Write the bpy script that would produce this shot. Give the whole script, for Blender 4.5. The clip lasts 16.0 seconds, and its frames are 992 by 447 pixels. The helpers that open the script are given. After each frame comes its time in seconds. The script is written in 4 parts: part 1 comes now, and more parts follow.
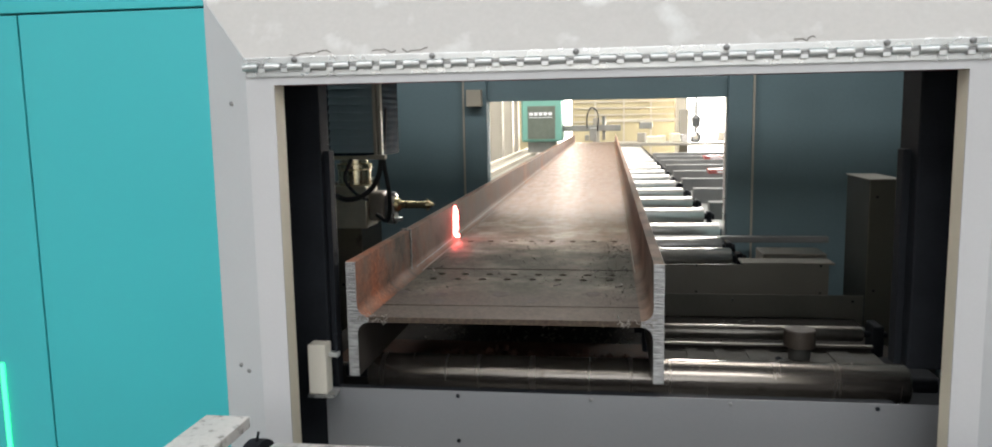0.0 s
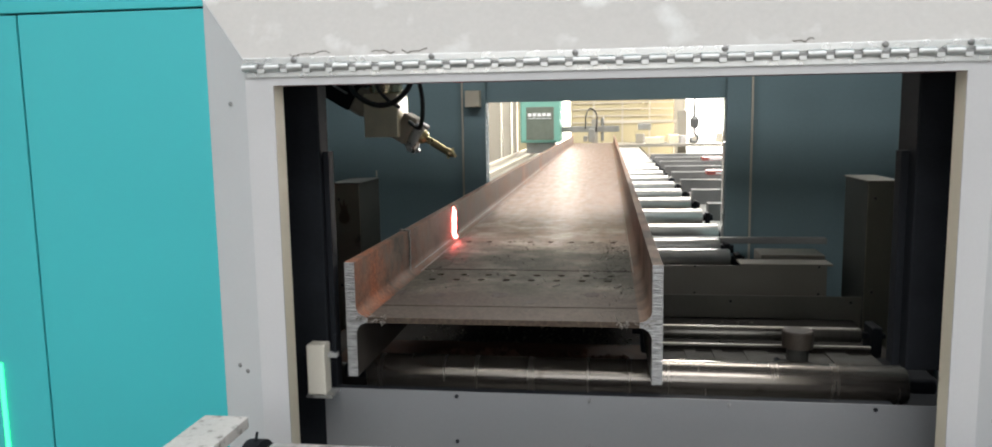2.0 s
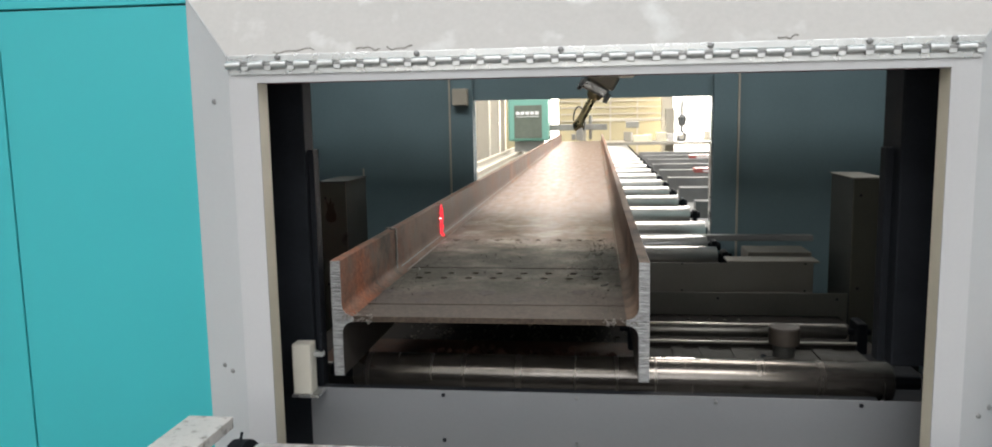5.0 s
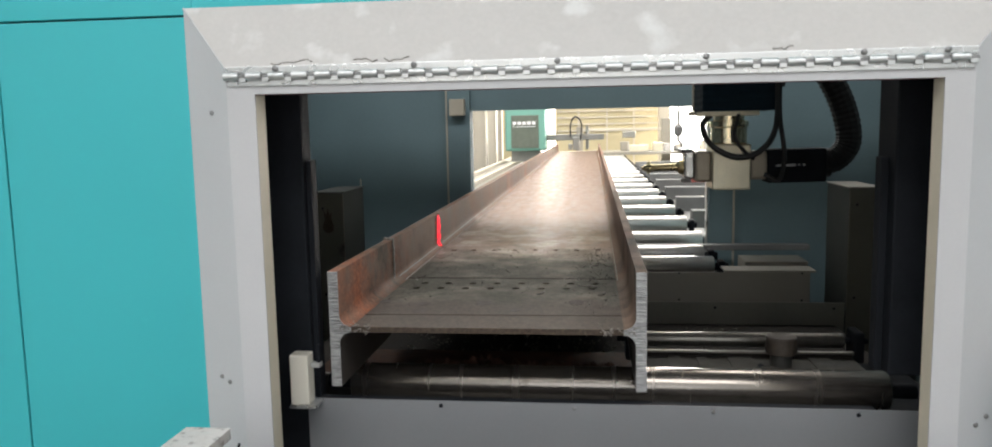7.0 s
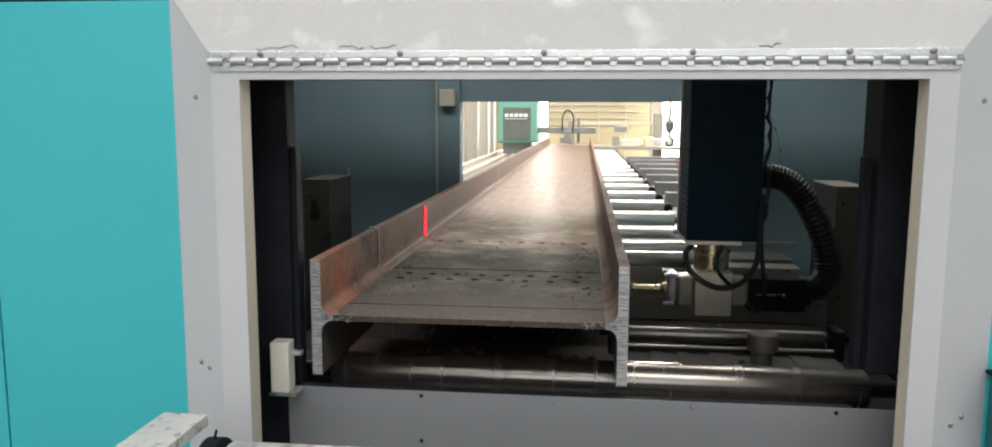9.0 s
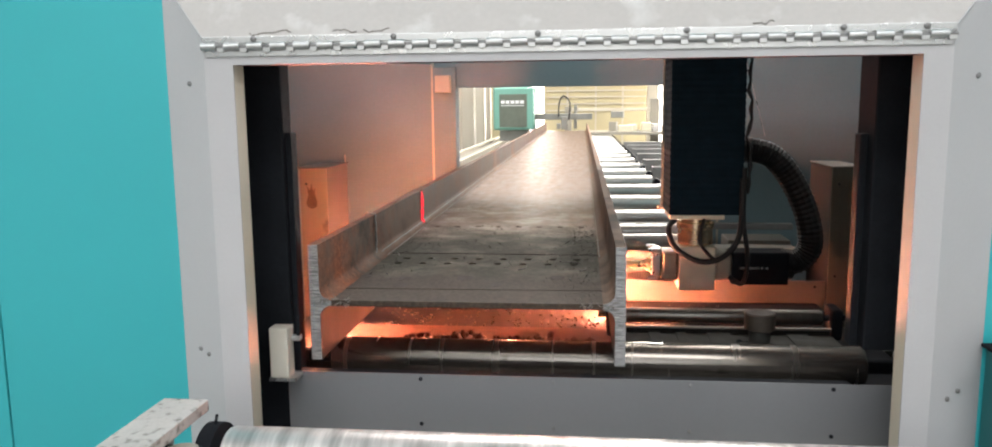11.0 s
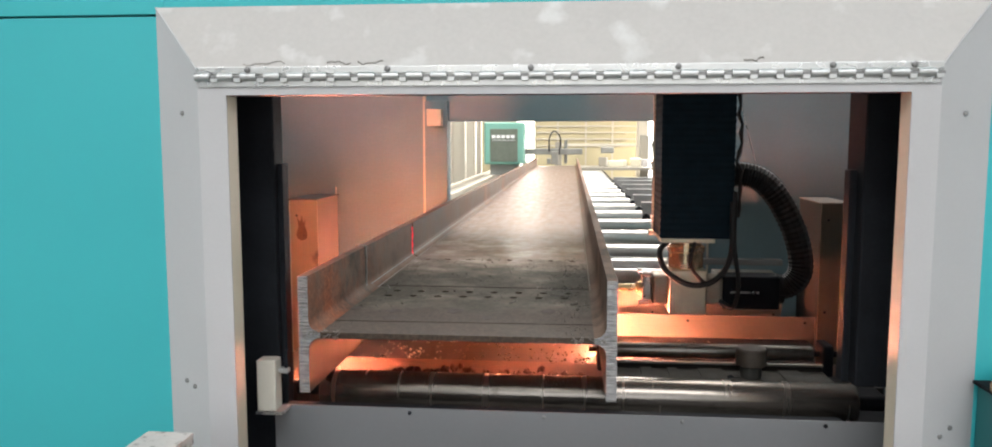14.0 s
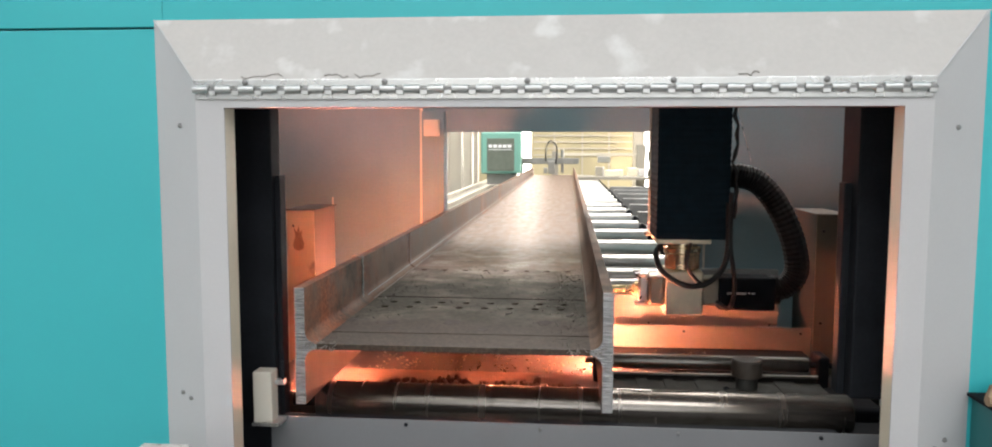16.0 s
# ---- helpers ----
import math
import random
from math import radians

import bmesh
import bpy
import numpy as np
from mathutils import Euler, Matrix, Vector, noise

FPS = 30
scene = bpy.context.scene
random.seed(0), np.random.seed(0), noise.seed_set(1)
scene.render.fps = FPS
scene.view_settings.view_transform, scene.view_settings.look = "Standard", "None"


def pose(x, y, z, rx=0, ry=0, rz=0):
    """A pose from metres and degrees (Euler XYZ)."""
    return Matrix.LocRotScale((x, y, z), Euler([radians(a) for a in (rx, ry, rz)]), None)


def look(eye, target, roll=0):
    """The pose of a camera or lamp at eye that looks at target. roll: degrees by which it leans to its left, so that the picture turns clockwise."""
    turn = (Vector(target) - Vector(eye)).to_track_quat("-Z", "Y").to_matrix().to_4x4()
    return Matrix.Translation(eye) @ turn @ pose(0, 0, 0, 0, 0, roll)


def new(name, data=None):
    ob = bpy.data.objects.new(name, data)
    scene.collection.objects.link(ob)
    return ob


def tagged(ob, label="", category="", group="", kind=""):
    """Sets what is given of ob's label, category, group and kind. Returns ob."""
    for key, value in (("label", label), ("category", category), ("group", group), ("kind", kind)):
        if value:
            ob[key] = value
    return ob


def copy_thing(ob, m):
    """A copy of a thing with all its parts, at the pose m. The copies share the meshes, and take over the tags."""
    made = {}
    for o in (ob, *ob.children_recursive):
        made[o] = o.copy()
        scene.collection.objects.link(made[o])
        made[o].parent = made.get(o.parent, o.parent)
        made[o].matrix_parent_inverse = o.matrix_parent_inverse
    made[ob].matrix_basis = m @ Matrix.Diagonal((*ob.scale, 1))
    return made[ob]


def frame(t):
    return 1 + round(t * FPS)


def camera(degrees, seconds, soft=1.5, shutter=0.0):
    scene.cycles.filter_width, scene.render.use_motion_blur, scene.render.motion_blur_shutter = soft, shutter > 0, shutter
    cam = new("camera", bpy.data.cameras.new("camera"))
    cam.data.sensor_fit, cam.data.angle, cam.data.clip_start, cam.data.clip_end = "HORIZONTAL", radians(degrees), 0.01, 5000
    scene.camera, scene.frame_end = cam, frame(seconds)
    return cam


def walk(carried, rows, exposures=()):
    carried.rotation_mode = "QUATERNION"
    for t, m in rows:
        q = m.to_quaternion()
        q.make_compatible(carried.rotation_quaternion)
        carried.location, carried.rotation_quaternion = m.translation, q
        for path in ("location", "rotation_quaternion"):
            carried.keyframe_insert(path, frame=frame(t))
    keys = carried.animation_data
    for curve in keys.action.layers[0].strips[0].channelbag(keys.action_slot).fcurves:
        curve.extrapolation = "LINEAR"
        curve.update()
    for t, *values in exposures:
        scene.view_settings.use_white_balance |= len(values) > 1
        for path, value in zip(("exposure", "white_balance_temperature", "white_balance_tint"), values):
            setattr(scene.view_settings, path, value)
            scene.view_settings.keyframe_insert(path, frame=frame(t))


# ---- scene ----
# x across the machine, y along the beam away from the camera, z up; beam end face at y = 0.
cam = camera(63.3, 16.0, 1.9)
PATH = [
    (0, (0.266, -1.948, 1.459), (-0.012, 0.016, 1.197), -1.0),
    (0.5, (0.262, -1.948, 1.459), (-0.015, 0.016, 1.201), -1.0),
    (1, (0.264, -1.951, 1.458), (-0.011, 0.014, 1.203), -1.0),
    (1.5, (0.263, -1.949, 1.458), (-0.008, 0.016, 1.198), -1.0),
    (2, (0.265, -1.95, 1.459), (-0.009, 0.014, 1.199), -0.9),
    (2.5, (0.264, -1.949, 1.46), (-0.003, 0.014, 1.189), -0.9),
    (3, (0.266, -1.946, 1.457), (0.005, 0.016, 1.175), -0.9),
    (3.5, (0.268, -1.945, 1.459), (0.004, 0.018, 1.182), -0.8),
    (4, (0.269, -1.943, 1.455), (0.022, 0.023, 1.184), -0.7),
    (6.5, (0.27, -1.945, 1.459), (0.018, 0.023, 1.209), -1.3),
    (7, (0.27, -1.947, 1.458), (0.031, 0.024, 1.218), -1.1),
    (7.5, (0.268, -1.947, 1.46), (0.039, 0.026, 1.228), -1.1),
    (8, (0.27, -1.944, 1.461), (0.045, 0.028, 1.221), -1.1),
    (8.5, (0.28, -1.945, 1.459), (0.058, 0.028, 1.215), -0.4),
    (8.7, (0.286, -1.942, 1.458), (0.069, 0.029, 1.2), 0.2),
    (10.8, (0.284, -1.943, 1.45), (0.07, 0.027, 1.184), 0.3),
    (11, (0.29, -1.946, 1.444), (0.079, 0.022, 1.154), -0.6),
    (11.5, (0.29, -1.942, 1.438), (0.107, 0.032, 1.172), -0.2),
    (12, (0.288, -1.941, 1.438), (0.104, 0.036, 1.196), -0.0),
    (12.5, (0.289, -1.944, 1.44), (0.097, 0.035, 1.222), 0.1),
    (13, (0.287, -1.945, 1.442), (0.094, 0.034, 1.23), 0.1),
    (13.5, (0.287, -1.944, 1.44), (0.091, 0.036, 1.233), 0.0),
    (14, (0.285, -1.943, 1.44), (0.099, 0.038, 1.234), -0.0),
    (14.5, (0.287, -1.944, 1.44), (0.102, 0.038, 1.244), 0.1),
    (15, (0.288, -1.948, 1.441), (0.104, 0.036, 1.263), 0.1),
    (15.5, (0.287, -1.948, 1.444), (0.101, 0.035, 1.268), 0.0),
    (16, (0.286, -1.949, 1.448), (0.108, 0.035, 1.264), 0.1),
]
walk(cam, [(t, look(eye, target, roll)) for t, eye, target, roll in PATH])

# ---- world and lights ----
world = bpy.data.worlds.new("world")
scene.world = world
world.use_nodes = True
sky = world.node_tree.nodes.new("ShaderNodeTexSky")
sky.sky_type = 'NISHITA'
sky.sun_disc = False
sky.sun_elevation, sky.sun_rotation = radians(45), radians(200)
world.node_tree.links.new(sky.outputs[0], world.node_tree.nodes["Background"].inputs[0])
world.node_tree.nodes["Background"].inputs[1].default_value = 0.1
scene.view_settings.exposure = -0.10


def area(name, at, target, sx, sy, watts, colour=(1, 1, 1)):
    lamp = bpy.data.lights.new(name, 'AREA')
    lamp.shape, lamp.size, lamp.size_y, lamp.energy, lamp.color = 'RECTANGLE', sx, sy, watts, colour
    ob = new(name, lamp)
    ob.matrix_world = look(at, target)
    return ob


area("skylight_front", (0.5, -5.6, 7.9), (0.5, -5.5, 0), 13.4, 3.0, 940, (0.98, 0.98, 0.97))
# Frontal light added to brighten machine and interior; its door is unseen.
area("front_door_daylight", (0.5, -8.95, 2.3), (0.5, 0, 1.9), 6.8, 4.2, 150, (1.0, 0.97, 0.945))
area("skylight_back", (0.5, 10.0, 7.9), (0.5, 10.1, 0), 8, 10.0, 2500, (1, 0.97, 0.92))
area("door_daylight", (1.0, 19.6, 3.0), (1.0, 0, 1.2), 8.0, 5.0, 5500, (1, 0.95, 0.88))


# ---- materials ----
def mat(name, colour, rough=0.5, metal=0.0, vary=0.12, scale=6.0, grain=120.0, bump=0.06, rvary=0.1,
        stretch=(1, 1, 1), spots=None, per_object=0.0, spec=0.5):
    m = bpy.data.materials.new(name)
    m.use_nodes = True
    nt = m.node_tree
    N, L = nt.nodes, nt.links
    b = N["Principled BSDF"]
    b.inputs["Metallic"].default_value = metal
    b.inputs["Specular IOR Level"].default_value = spec
    tc = N.new("ShaderNodeTexCoord")
    mp = N.new("ShaderNodeMapping")
    mp.inputs["Scale"].default_value = stretch
    L.new(tc.outputs["Object"], mp.inputs["Vector"])
    n1, n2 = N.new("ShaderNodeTexNoise"), N.new("ShaderNodeTexNoise")
    n1.inputs["Scale"].default_value, n2.inputs["Scale"].default_value = scale, grain
    n1.inputs["Detail"].default_value, n2.inputs["Detail"].default_value = 6, 3
    for n in (n1, n2):
        L.new(mp.outputs[0], n.inputs["Vector"])
    add = N.new("ShaderNodeMath")
    add.operation = 'ADD'
    half = N.new("ShaderNodeMath")
    half.operation = 'MULTIPLY'
    half.inputs[1].default_value = 0.35
    L.new(n2.outputs["Fac"], half.inputs[0])
    L.new(n1.outputs["Fac"], add.inputs[0])
    L.new(half.outputs[0], add.inputs[1])
    ramp = N.new("ShaderNodeValToRGB")
    e = ramp.color_ramp.elements
    e[0].position, e[1].position = 0.35, 1.0
    e[0].color = (*[c * (1 - vary) for c in colour], 1)
    e[1].color = (*[min(1, c * (1 + vary)) for c in colour], 1)
    L.new(add.outputs[0], ramp.inputs[0])
    col = ramp.outputs[0]
    if spots:
        scolour, sscale, lo, hi = spots
        n3 = N.new("ShaderNodeTexNoise")
        n3.inputs["Scale"].default_value, n3.inputs["Detail"].default_value = sscale, 5
        L.new(tc.outputs["Object"], n3.inputs["Vector"])
        mr = N.new("ShaderNodeMapRange")
        mr.inputs["From Min"].default_value, mr.inputs["From Max"].default_value = lo, hi
        L.new(n3.outputs["Fac"], mr.inputs["Value"])
        mix = N.new("ShaderNodeMixRGB")
        mix.inputs[2].default_value = (*scolour, 1)
        L.new(mr.outputs[0], mix.inputs[0])
        L.new(col, mix.inputs[1])
        col = mix.outputs[0]
    if per_object:
        oi = N.new("ShaderNodeObjectInfo")
        mr = N.new("ShaderNodeMapRange")
        mr.inputs["To Min"].default_value, mr.inputs["To Max"].default_value = 1 - per_object, 1 + per_object
        L.new(oi.outputs["Random"], mr.inputs["Value"])
        hsv = N.new("ShaderNodeHueSaturation")
        L.new(mr.outputs[0], hsv.inputs["Value"])
        L.new(col, hsv.inputs["Color"])
        col = hsv.outputs[0]
    L.new(col, b.inputs["Base Color"])
    rr = N.new("ShaderNodeMapRange")
    rr.inputs["From Min"].default_value, rr.inputs["From Max"].default_value = 0.3, 0.7
    rr.inputs["To Min"].default_value, rr.inputs["To Max"].default_value = max(0.03, rough - rvary), min(1, rough + rvary)
    L.new(n1.outputs["Fac"], rr.inputs["Value"])
    L.new(rr.outputs[0], b.inputs["Roughness"])
    bp = N.new("ShaderNodeBump")
    bp.inputs["Strength"].default_value, bp.inputs["Distance"].default_value = bump, 0.01
    L.new(add.outputs[0], bp.inputs["Height"])
    L.new(bp.outputs[0], b.inputs["Normal"])
    return m


def glow(name, colour, strength):
    m = bpy.data.materials.new(name)
    m.use_nodes = True
    b = m.node_tree.nodes["Principled BSDF"]
    b.inputs["Base Color"].default_value = (0.05, 0.03, 0.02, 1)
    b.inputs["Emission Color"].default_value = (*colour, 1)
    b.inputs["Emission Strength"].default_value = strength
    return m


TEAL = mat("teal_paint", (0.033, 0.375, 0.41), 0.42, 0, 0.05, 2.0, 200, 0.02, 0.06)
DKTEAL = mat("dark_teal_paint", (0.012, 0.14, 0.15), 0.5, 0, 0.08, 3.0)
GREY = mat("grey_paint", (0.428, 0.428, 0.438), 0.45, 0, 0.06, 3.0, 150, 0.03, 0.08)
# Surround grey made darker: the apron's shade is put into its colour.
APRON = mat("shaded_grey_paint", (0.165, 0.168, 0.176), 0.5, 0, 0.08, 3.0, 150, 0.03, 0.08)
HOOD = mat("worn_hood_paint", (0.415, 0.40, 0.387), 0.48, 0.05, 0.12, 5.0, 90, 0.05, 0.12, spots=((0.52, 0.52, 0.51), 11, 0.58, 0.72))
SCUFF = mat("bare_scuffed_metal", (0.27, 0.26, 0.24), 0.6, 0.2, 0.3, 30)
CREAM = mat("cream_edge_paint", (0.55, 0.50, 0.40), 0.5, 0, 0.08, 8)
ZINC = mat("zinc_steel", (0.50, 0.51, 0.51), 0.32, 0.85, 0.12, 30, 300, 0.05, 0.12)
SCREWM = mat("dull_screw_steel", (0.22, 0.22, 0.22), 0.45, 0.7, 0.2, 40)
BLACK = mat("black_steel", (0.012, 0.0135, 0.0165), 0.7, 0.0, 0.35, 8, spec=0.06)
ROOM = mat("dark_grey_green_paint", (0.165, 0.24, 0.262), 0.6, 0, 0.14, 2.0, 60, 0.03, 0.1, spec=0.35)
CAB = mat("beige_grey_paint", (0.265, 0.245, 0.205), 0.5, 0, 0.1, 4, spots=((0.05, 0.045, 0.04), 5, 0.66, 0.74))
SWITCH = mat("ivory_plastic", (0.55, 0.52, 0.45), 0.5, 0, 0.06, 8)
FABRIC = mat("bellows_fabric", (0.012, 0.026, 0.038), 0.8, 0, 0.3, 20, 200, 0.12, spec=0.1)
SLAT = mat("blue_grey_slat", (0.34, 0.45, 0.50), 0.38, 0.1, 0.15, 12)
RUBBER = mat("black_rubber", (0.012, 0.012, 0.013), 0.5, 0, 0.3, 20)
# Yellow of warm light is put into casting, drum and torch colours.
CAST = mat("silver_casting", (0.76, 0.71, 0.56), 0.40, 0.55, 0.12, 18, 150, 0.05)
MOUNT = mat("dull_grey_casting", (0.36, 0.32, 0.26), 0.45, 0.4, 0.18, 18, 150, 0.06)
DRUM = mat("turned_steel", (0.74, 0.66, 0.47), 0.24, 0.9, 0.1, 20, 150, 0.02, 0.05)
TORCHSTEEL = mat("warm_tinted_steel", (0.52, 0.44, 0.25), 0.32, 0.85, 0.15, 25)
CHROME = mat("worn_roller_steel", (0.47, 0.455, 0.43), 0.30, 0.85, 0.10, 7, 60, 0.0, 0.02, stretch=(1, 0.4, 0.4))
OUTROLL = mat("bright_worn_roller", (0.62, 0.585, 0.575), 0.42, 0.75, 0.42, 14, 60, 0.0, 0.1, stretch=(3, 0.3, 0.3))
ROLLER = mat("dull_roller_steel", (0.28, 0.25, 0.22), 0.25, 0.9, 0.12, 12, 50, 0.0, 0.045, stretch=(2.2, 0.12, 0.12), spots=((0.16, 0.135, 0.11), 16, 0.64, 0.74))
ROD = mat("dull_slide_rod_steel", (0.20, 0.187, 0.165), 0.36, 0.85, 0.2, 9, 60, 0.0, 0.07, stretch=(4, 0.3, 0.3))
STOPM = mat("brown_turned_steel", (0.05, 0.04, 0.032), 0.5, 0.3, 0.3, 30)
TRAY = mat("sooty_tray_sheet", (0.024, 0.0205, 0.018), 0.85, 0.0, 0.4, 9, 60, 0.2, 0.1, spec=0.15)
# Beige of the support box, darkened with the shade of the pit.
PITM = mat("shaded_pit_sheet", (0.185, 0.175, 0.145), 0.5, 0.0, 0.2, 4, 60, 0.05)
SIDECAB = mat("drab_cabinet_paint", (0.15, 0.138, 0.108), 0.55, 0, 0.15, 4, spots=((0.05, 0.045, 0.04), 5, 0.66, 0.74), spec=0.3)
# Cabinet paint darkened for the sides, which get less light than the front.
CABBODY = mat("shaded_body_paint", (0.05, 0.056, 0.052), 0.7, 0, 0.15, 4, spec=0.2)
SOOT = mat("brown_soot", (0.075, 0.055, 0.04), 0.85, 0, 0.35, 30, spec=0.15)
RUSTY = mat("rusty_scale", (0.075, 0.036, 0.023), 0.8, 0.0, 0.5, 25, 120, 0.3, 0.1, spec=0.2)
SCORCH = mat("scorched_scale", (0.040, 0.027, 0.022), 0.7, 0.2, 0.4, 40, 120, 0.1)
# Darker steel for faces under the web, with their shade in the colour.
UNDER = mat("shaded_underside_steel", (0.055, 0.047, 0.042), 0.65, 0.15, 0.35, 8, 80, 0.1, 0.1, spec=0.25)
BEDTOP = mat("worn_oily_steel", (0.042, 0.039, 0.033), 0.55, 0.1, 0.5, 12, 70, 0.15, 0.15, spec=0.15)
BED = mat("oily_bed_steel", (0.05, 0.05, 0.046), 0.45, 0.3, 0.4, 7, 60, 0.2, 0.2)
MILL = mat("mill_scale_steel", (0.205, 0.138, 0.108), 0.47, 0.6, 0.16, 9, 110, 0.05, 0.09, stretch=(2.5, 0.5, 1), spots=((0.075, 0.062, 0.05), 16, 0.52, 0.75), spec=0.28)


def dust_or_sheen_on(m, colour, y0, y1, rough, metal=0.55, amp=0.25, peak=0.85, grain=13.0):
    """A layer of cutting dust, rust or painted sheen up to about y1 along the beam, thinning out from y0, broken up by
    noise.
    """
    nt = m.node_tree
    N, L = nt.nodes, nt.links
    b = N["Principled BSDF"]
    tc = N.new("ShaderNodeTexCoord")
    sep = N.new("ShaderNodeSeparateXYZ")
    L.new(tc.outputs["Object"], sep.inputs[0])
    noi = N.new("ShaderNodeTexNoise")
    noi.inputs["Scale"].default_value, noi.inputs["Detail"].default_value, noi.inputs["Roughness"].default_value = grain, 8, 0.65
    L.new(tc.outputs["Object"], noi.inputs["Vector"])
    mr = N.new("ShaderNodeMapRange")
    for k, v in (("From Min", y1), ("From Max", y0), ("To Min", 0.0), ("To Max", peak)):
        mr.inputs[k].default_value = v
    L.new(sep.outputs["Y"], mr.inputs["Value"])
    gain = N.new("ShaderNodeMapRange")
    for k, v in (("From Min", 0.38), ("From Max", 0.62), ("To Min", -amp), ("To Max", amp)):
        gain.inputs[k].default_value = v
    gain.clamp = False
    L.new(noi.outputs["Fac"], gain.inputs["Value"])
    add = N.new("ShaderNodeMath")
    add.operation, add.use_clamp = 'ADD', True
    L.new(mr.outputs[0], add.inputs[0])
    L.new(gain.outputs[0], add.inputs[1])
    cut = N.new("ShaderNodeMath")
    cut.operation, cut.use_clamp = 'MULTIPLY', True
    lim = N.new("ShaderNodeMapRange")
    for k, v in (("From Min", y1 + 0.5), ("From Max", y1), ("To Min", 0.0), ("To Max", 1.0)):
        lim.inputs[k].default_value = v
    L.new(sep.outputs["Y"], lim.inputs["Value"])
    L.new(add.outputs[0], cut.inputs[0])
    L.new(lim.outputs[0], cut.inputs[1])
    fine = N.new("ShaderNodeTexNoise")
    fine.inputs["Scale"].default_value, fine.inputs["Detail"].default_value, fine.inputs["Roughness"].default_value = 95.0, 5, 0.7
    L.new(tc.outputs["Object"], fine.inputs["Vector"])
    speck = N.new("ShaderNodeValToRGB")
    e = speck.color_ramp.elements
    e[0].position, e[1].position = 0.38, 0.66
    e[0].color, e[1].color = (*[c * 0.62 for c in colour], 1), (*[min(1, c * 1.5) for c in colour], 1)
    L.new(fine.outputs["Fac"], speck.inputs[0])
    mix = N.new("ShaderNodeMixRGB")
    L.new(speck.outputs[0], mix.inputs[2])
    old = b.inputs["Base Color"].links[0].from_socket
    L.new(cut.outputs[0], mix.inputs[0])
    L.new(old, mix.inputs[1])
    L.new(mix.outputs[0], b.inputs["Base Color"])
    rm = N.new("ShaderNodeMixRGB")
    rm.inputs[2].default_value = (rough, rough, rough, 1)
    L.new(cut.outputs[0], rm.inputs[0])
    L.new(b.inputs["Roughness"].links[0].from_socket, rm.inputs[1])
    L.new(rm.outputs[0], b.inputs["Roughness"])
    if metal is None or b.inputs["Metallic"].links:
        return
    met = N.new("ShaderNodeMath")
    met.operation = 'MULTIPLY_ADD'
    met.inputs[1].default_value, met.inputs[2].default_value = -0.9 * metal, metal
    L.new(cut.outputs[0], met.inputs[0])
    L.new(met.outputs[0], b.inputs["Metallic"])


# Pale streaks: the web's bright reflective band, put into its colour.
dust_or_sheen_on(MILL, (0.36, 0.30, 0.26), 1.55, 1.85, 0.42, None, 0.75, 0.22, 5.5)
dust_or_sheen_on(MILL, (0.052, 0.049, 0.031), 0.95, 1.32, 0.70, 0.55, 0.32, 0.9, 4.5)
dust_or_sheen_on(MILL, (0.050, 0.034, 0.025), 0.24, 0.38, 0.66, 0.06, 0.15)
def flange_steel(name):
    m = mat(name, (0.175, 0.108, 0.074), 0.68, 0.1, 0.28, 6, 80, 0.12, 0.12, spots=((0.24, 0.105, 0.05), 1.6, 0.52, 0.70), spec=0.22)
    dust_or_sheen_on(m, (0.060, 0.048, 0.036), 0.50, 0.95, 0.8, 0.05, 0.5, 0.45, 6)
    return m


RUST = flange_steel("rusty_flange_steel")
dust_or_sheen_on(RUST, (0.27, 0.075, 0.026), 0.18, 0.55, 0.75, 0.05, 0.5, 0.55, 4)
SCALY = flange_steel("scaly_flange_steel")
SAWN = mat("sawn_steel", (0.34, 0.34, 0.34), 0.5, 0.4, 0.9, 55, 90, 0.9, 0.1, stretch=(0.5, 1, 5))
SLAG = mat("slag_crumbs", (0.115, 0.105, 0.088), 0.8, 0.1, 0.4, 60, per_object=0.3)
BEAD = mat("weld_bead", (0.25, 0.23, 0.21), 0.5, 0.6, 0.4, 80, 200, 0.4)
CONC = mat("concrete_floor", (0.28, 0.27, 0.25), 0.7, 0, 0.15, 1.5, 40, 0.1)
HALLW = mat("pale_grey_sheet_wall", (0.6, 0.62, 0.63), 0.6, 0, 0.06, 1.0, 30, 0.03)
YWALL = mat("cream_sheet_wall", (0.46, 0.40, 0.25), 0.6, 0, 0.08, 1.0, 30, 0.03)
COLUMN = mat("pale_column_paint", (0.5, 0.46, 0.38), 0.5, 0, 0.08, 2.0)
# Far table, carriage and pusher colours are paled: haze is painted into them.
TABLE = mat("hazed_table_steel", (0.19, 0.19, 0.185), 0.85, 0.05, 0.3, 3, spec=0.15)
ARM = mat("hazed_machine_steel", (0.26, 0.26, 0.24), 0.45, 0.4, 0.2, 6)
RED = mat("hazed_red_paint", (0.30, 0.07, 0.06), 0.45, 0, 0.2, 8)
REDEDGE = mat("dark_red_primer", (0.10, 0.022, 0.022), 0.6, 0, 0.2, 8, spec=0.2)
HAZEGREEN = mat("hazed_green_paint", (0.17, 0.38, 0.31), 0.45, 0, 0.06, 2.0)
DARKPANEL = mat("hazed_mesh_panel", (0.13, 0.15, 0.12), 0.5, 0.1, 0.2, 12)
WHITE = mat("white_paint", (0.8, 0.8, 0.8), 0.45, 0, 0.04, 6)
ROOFM = mat("roof_sheet", (0.4, 0.4, 0.4), 0.6, 0, 0.08, 1.0)
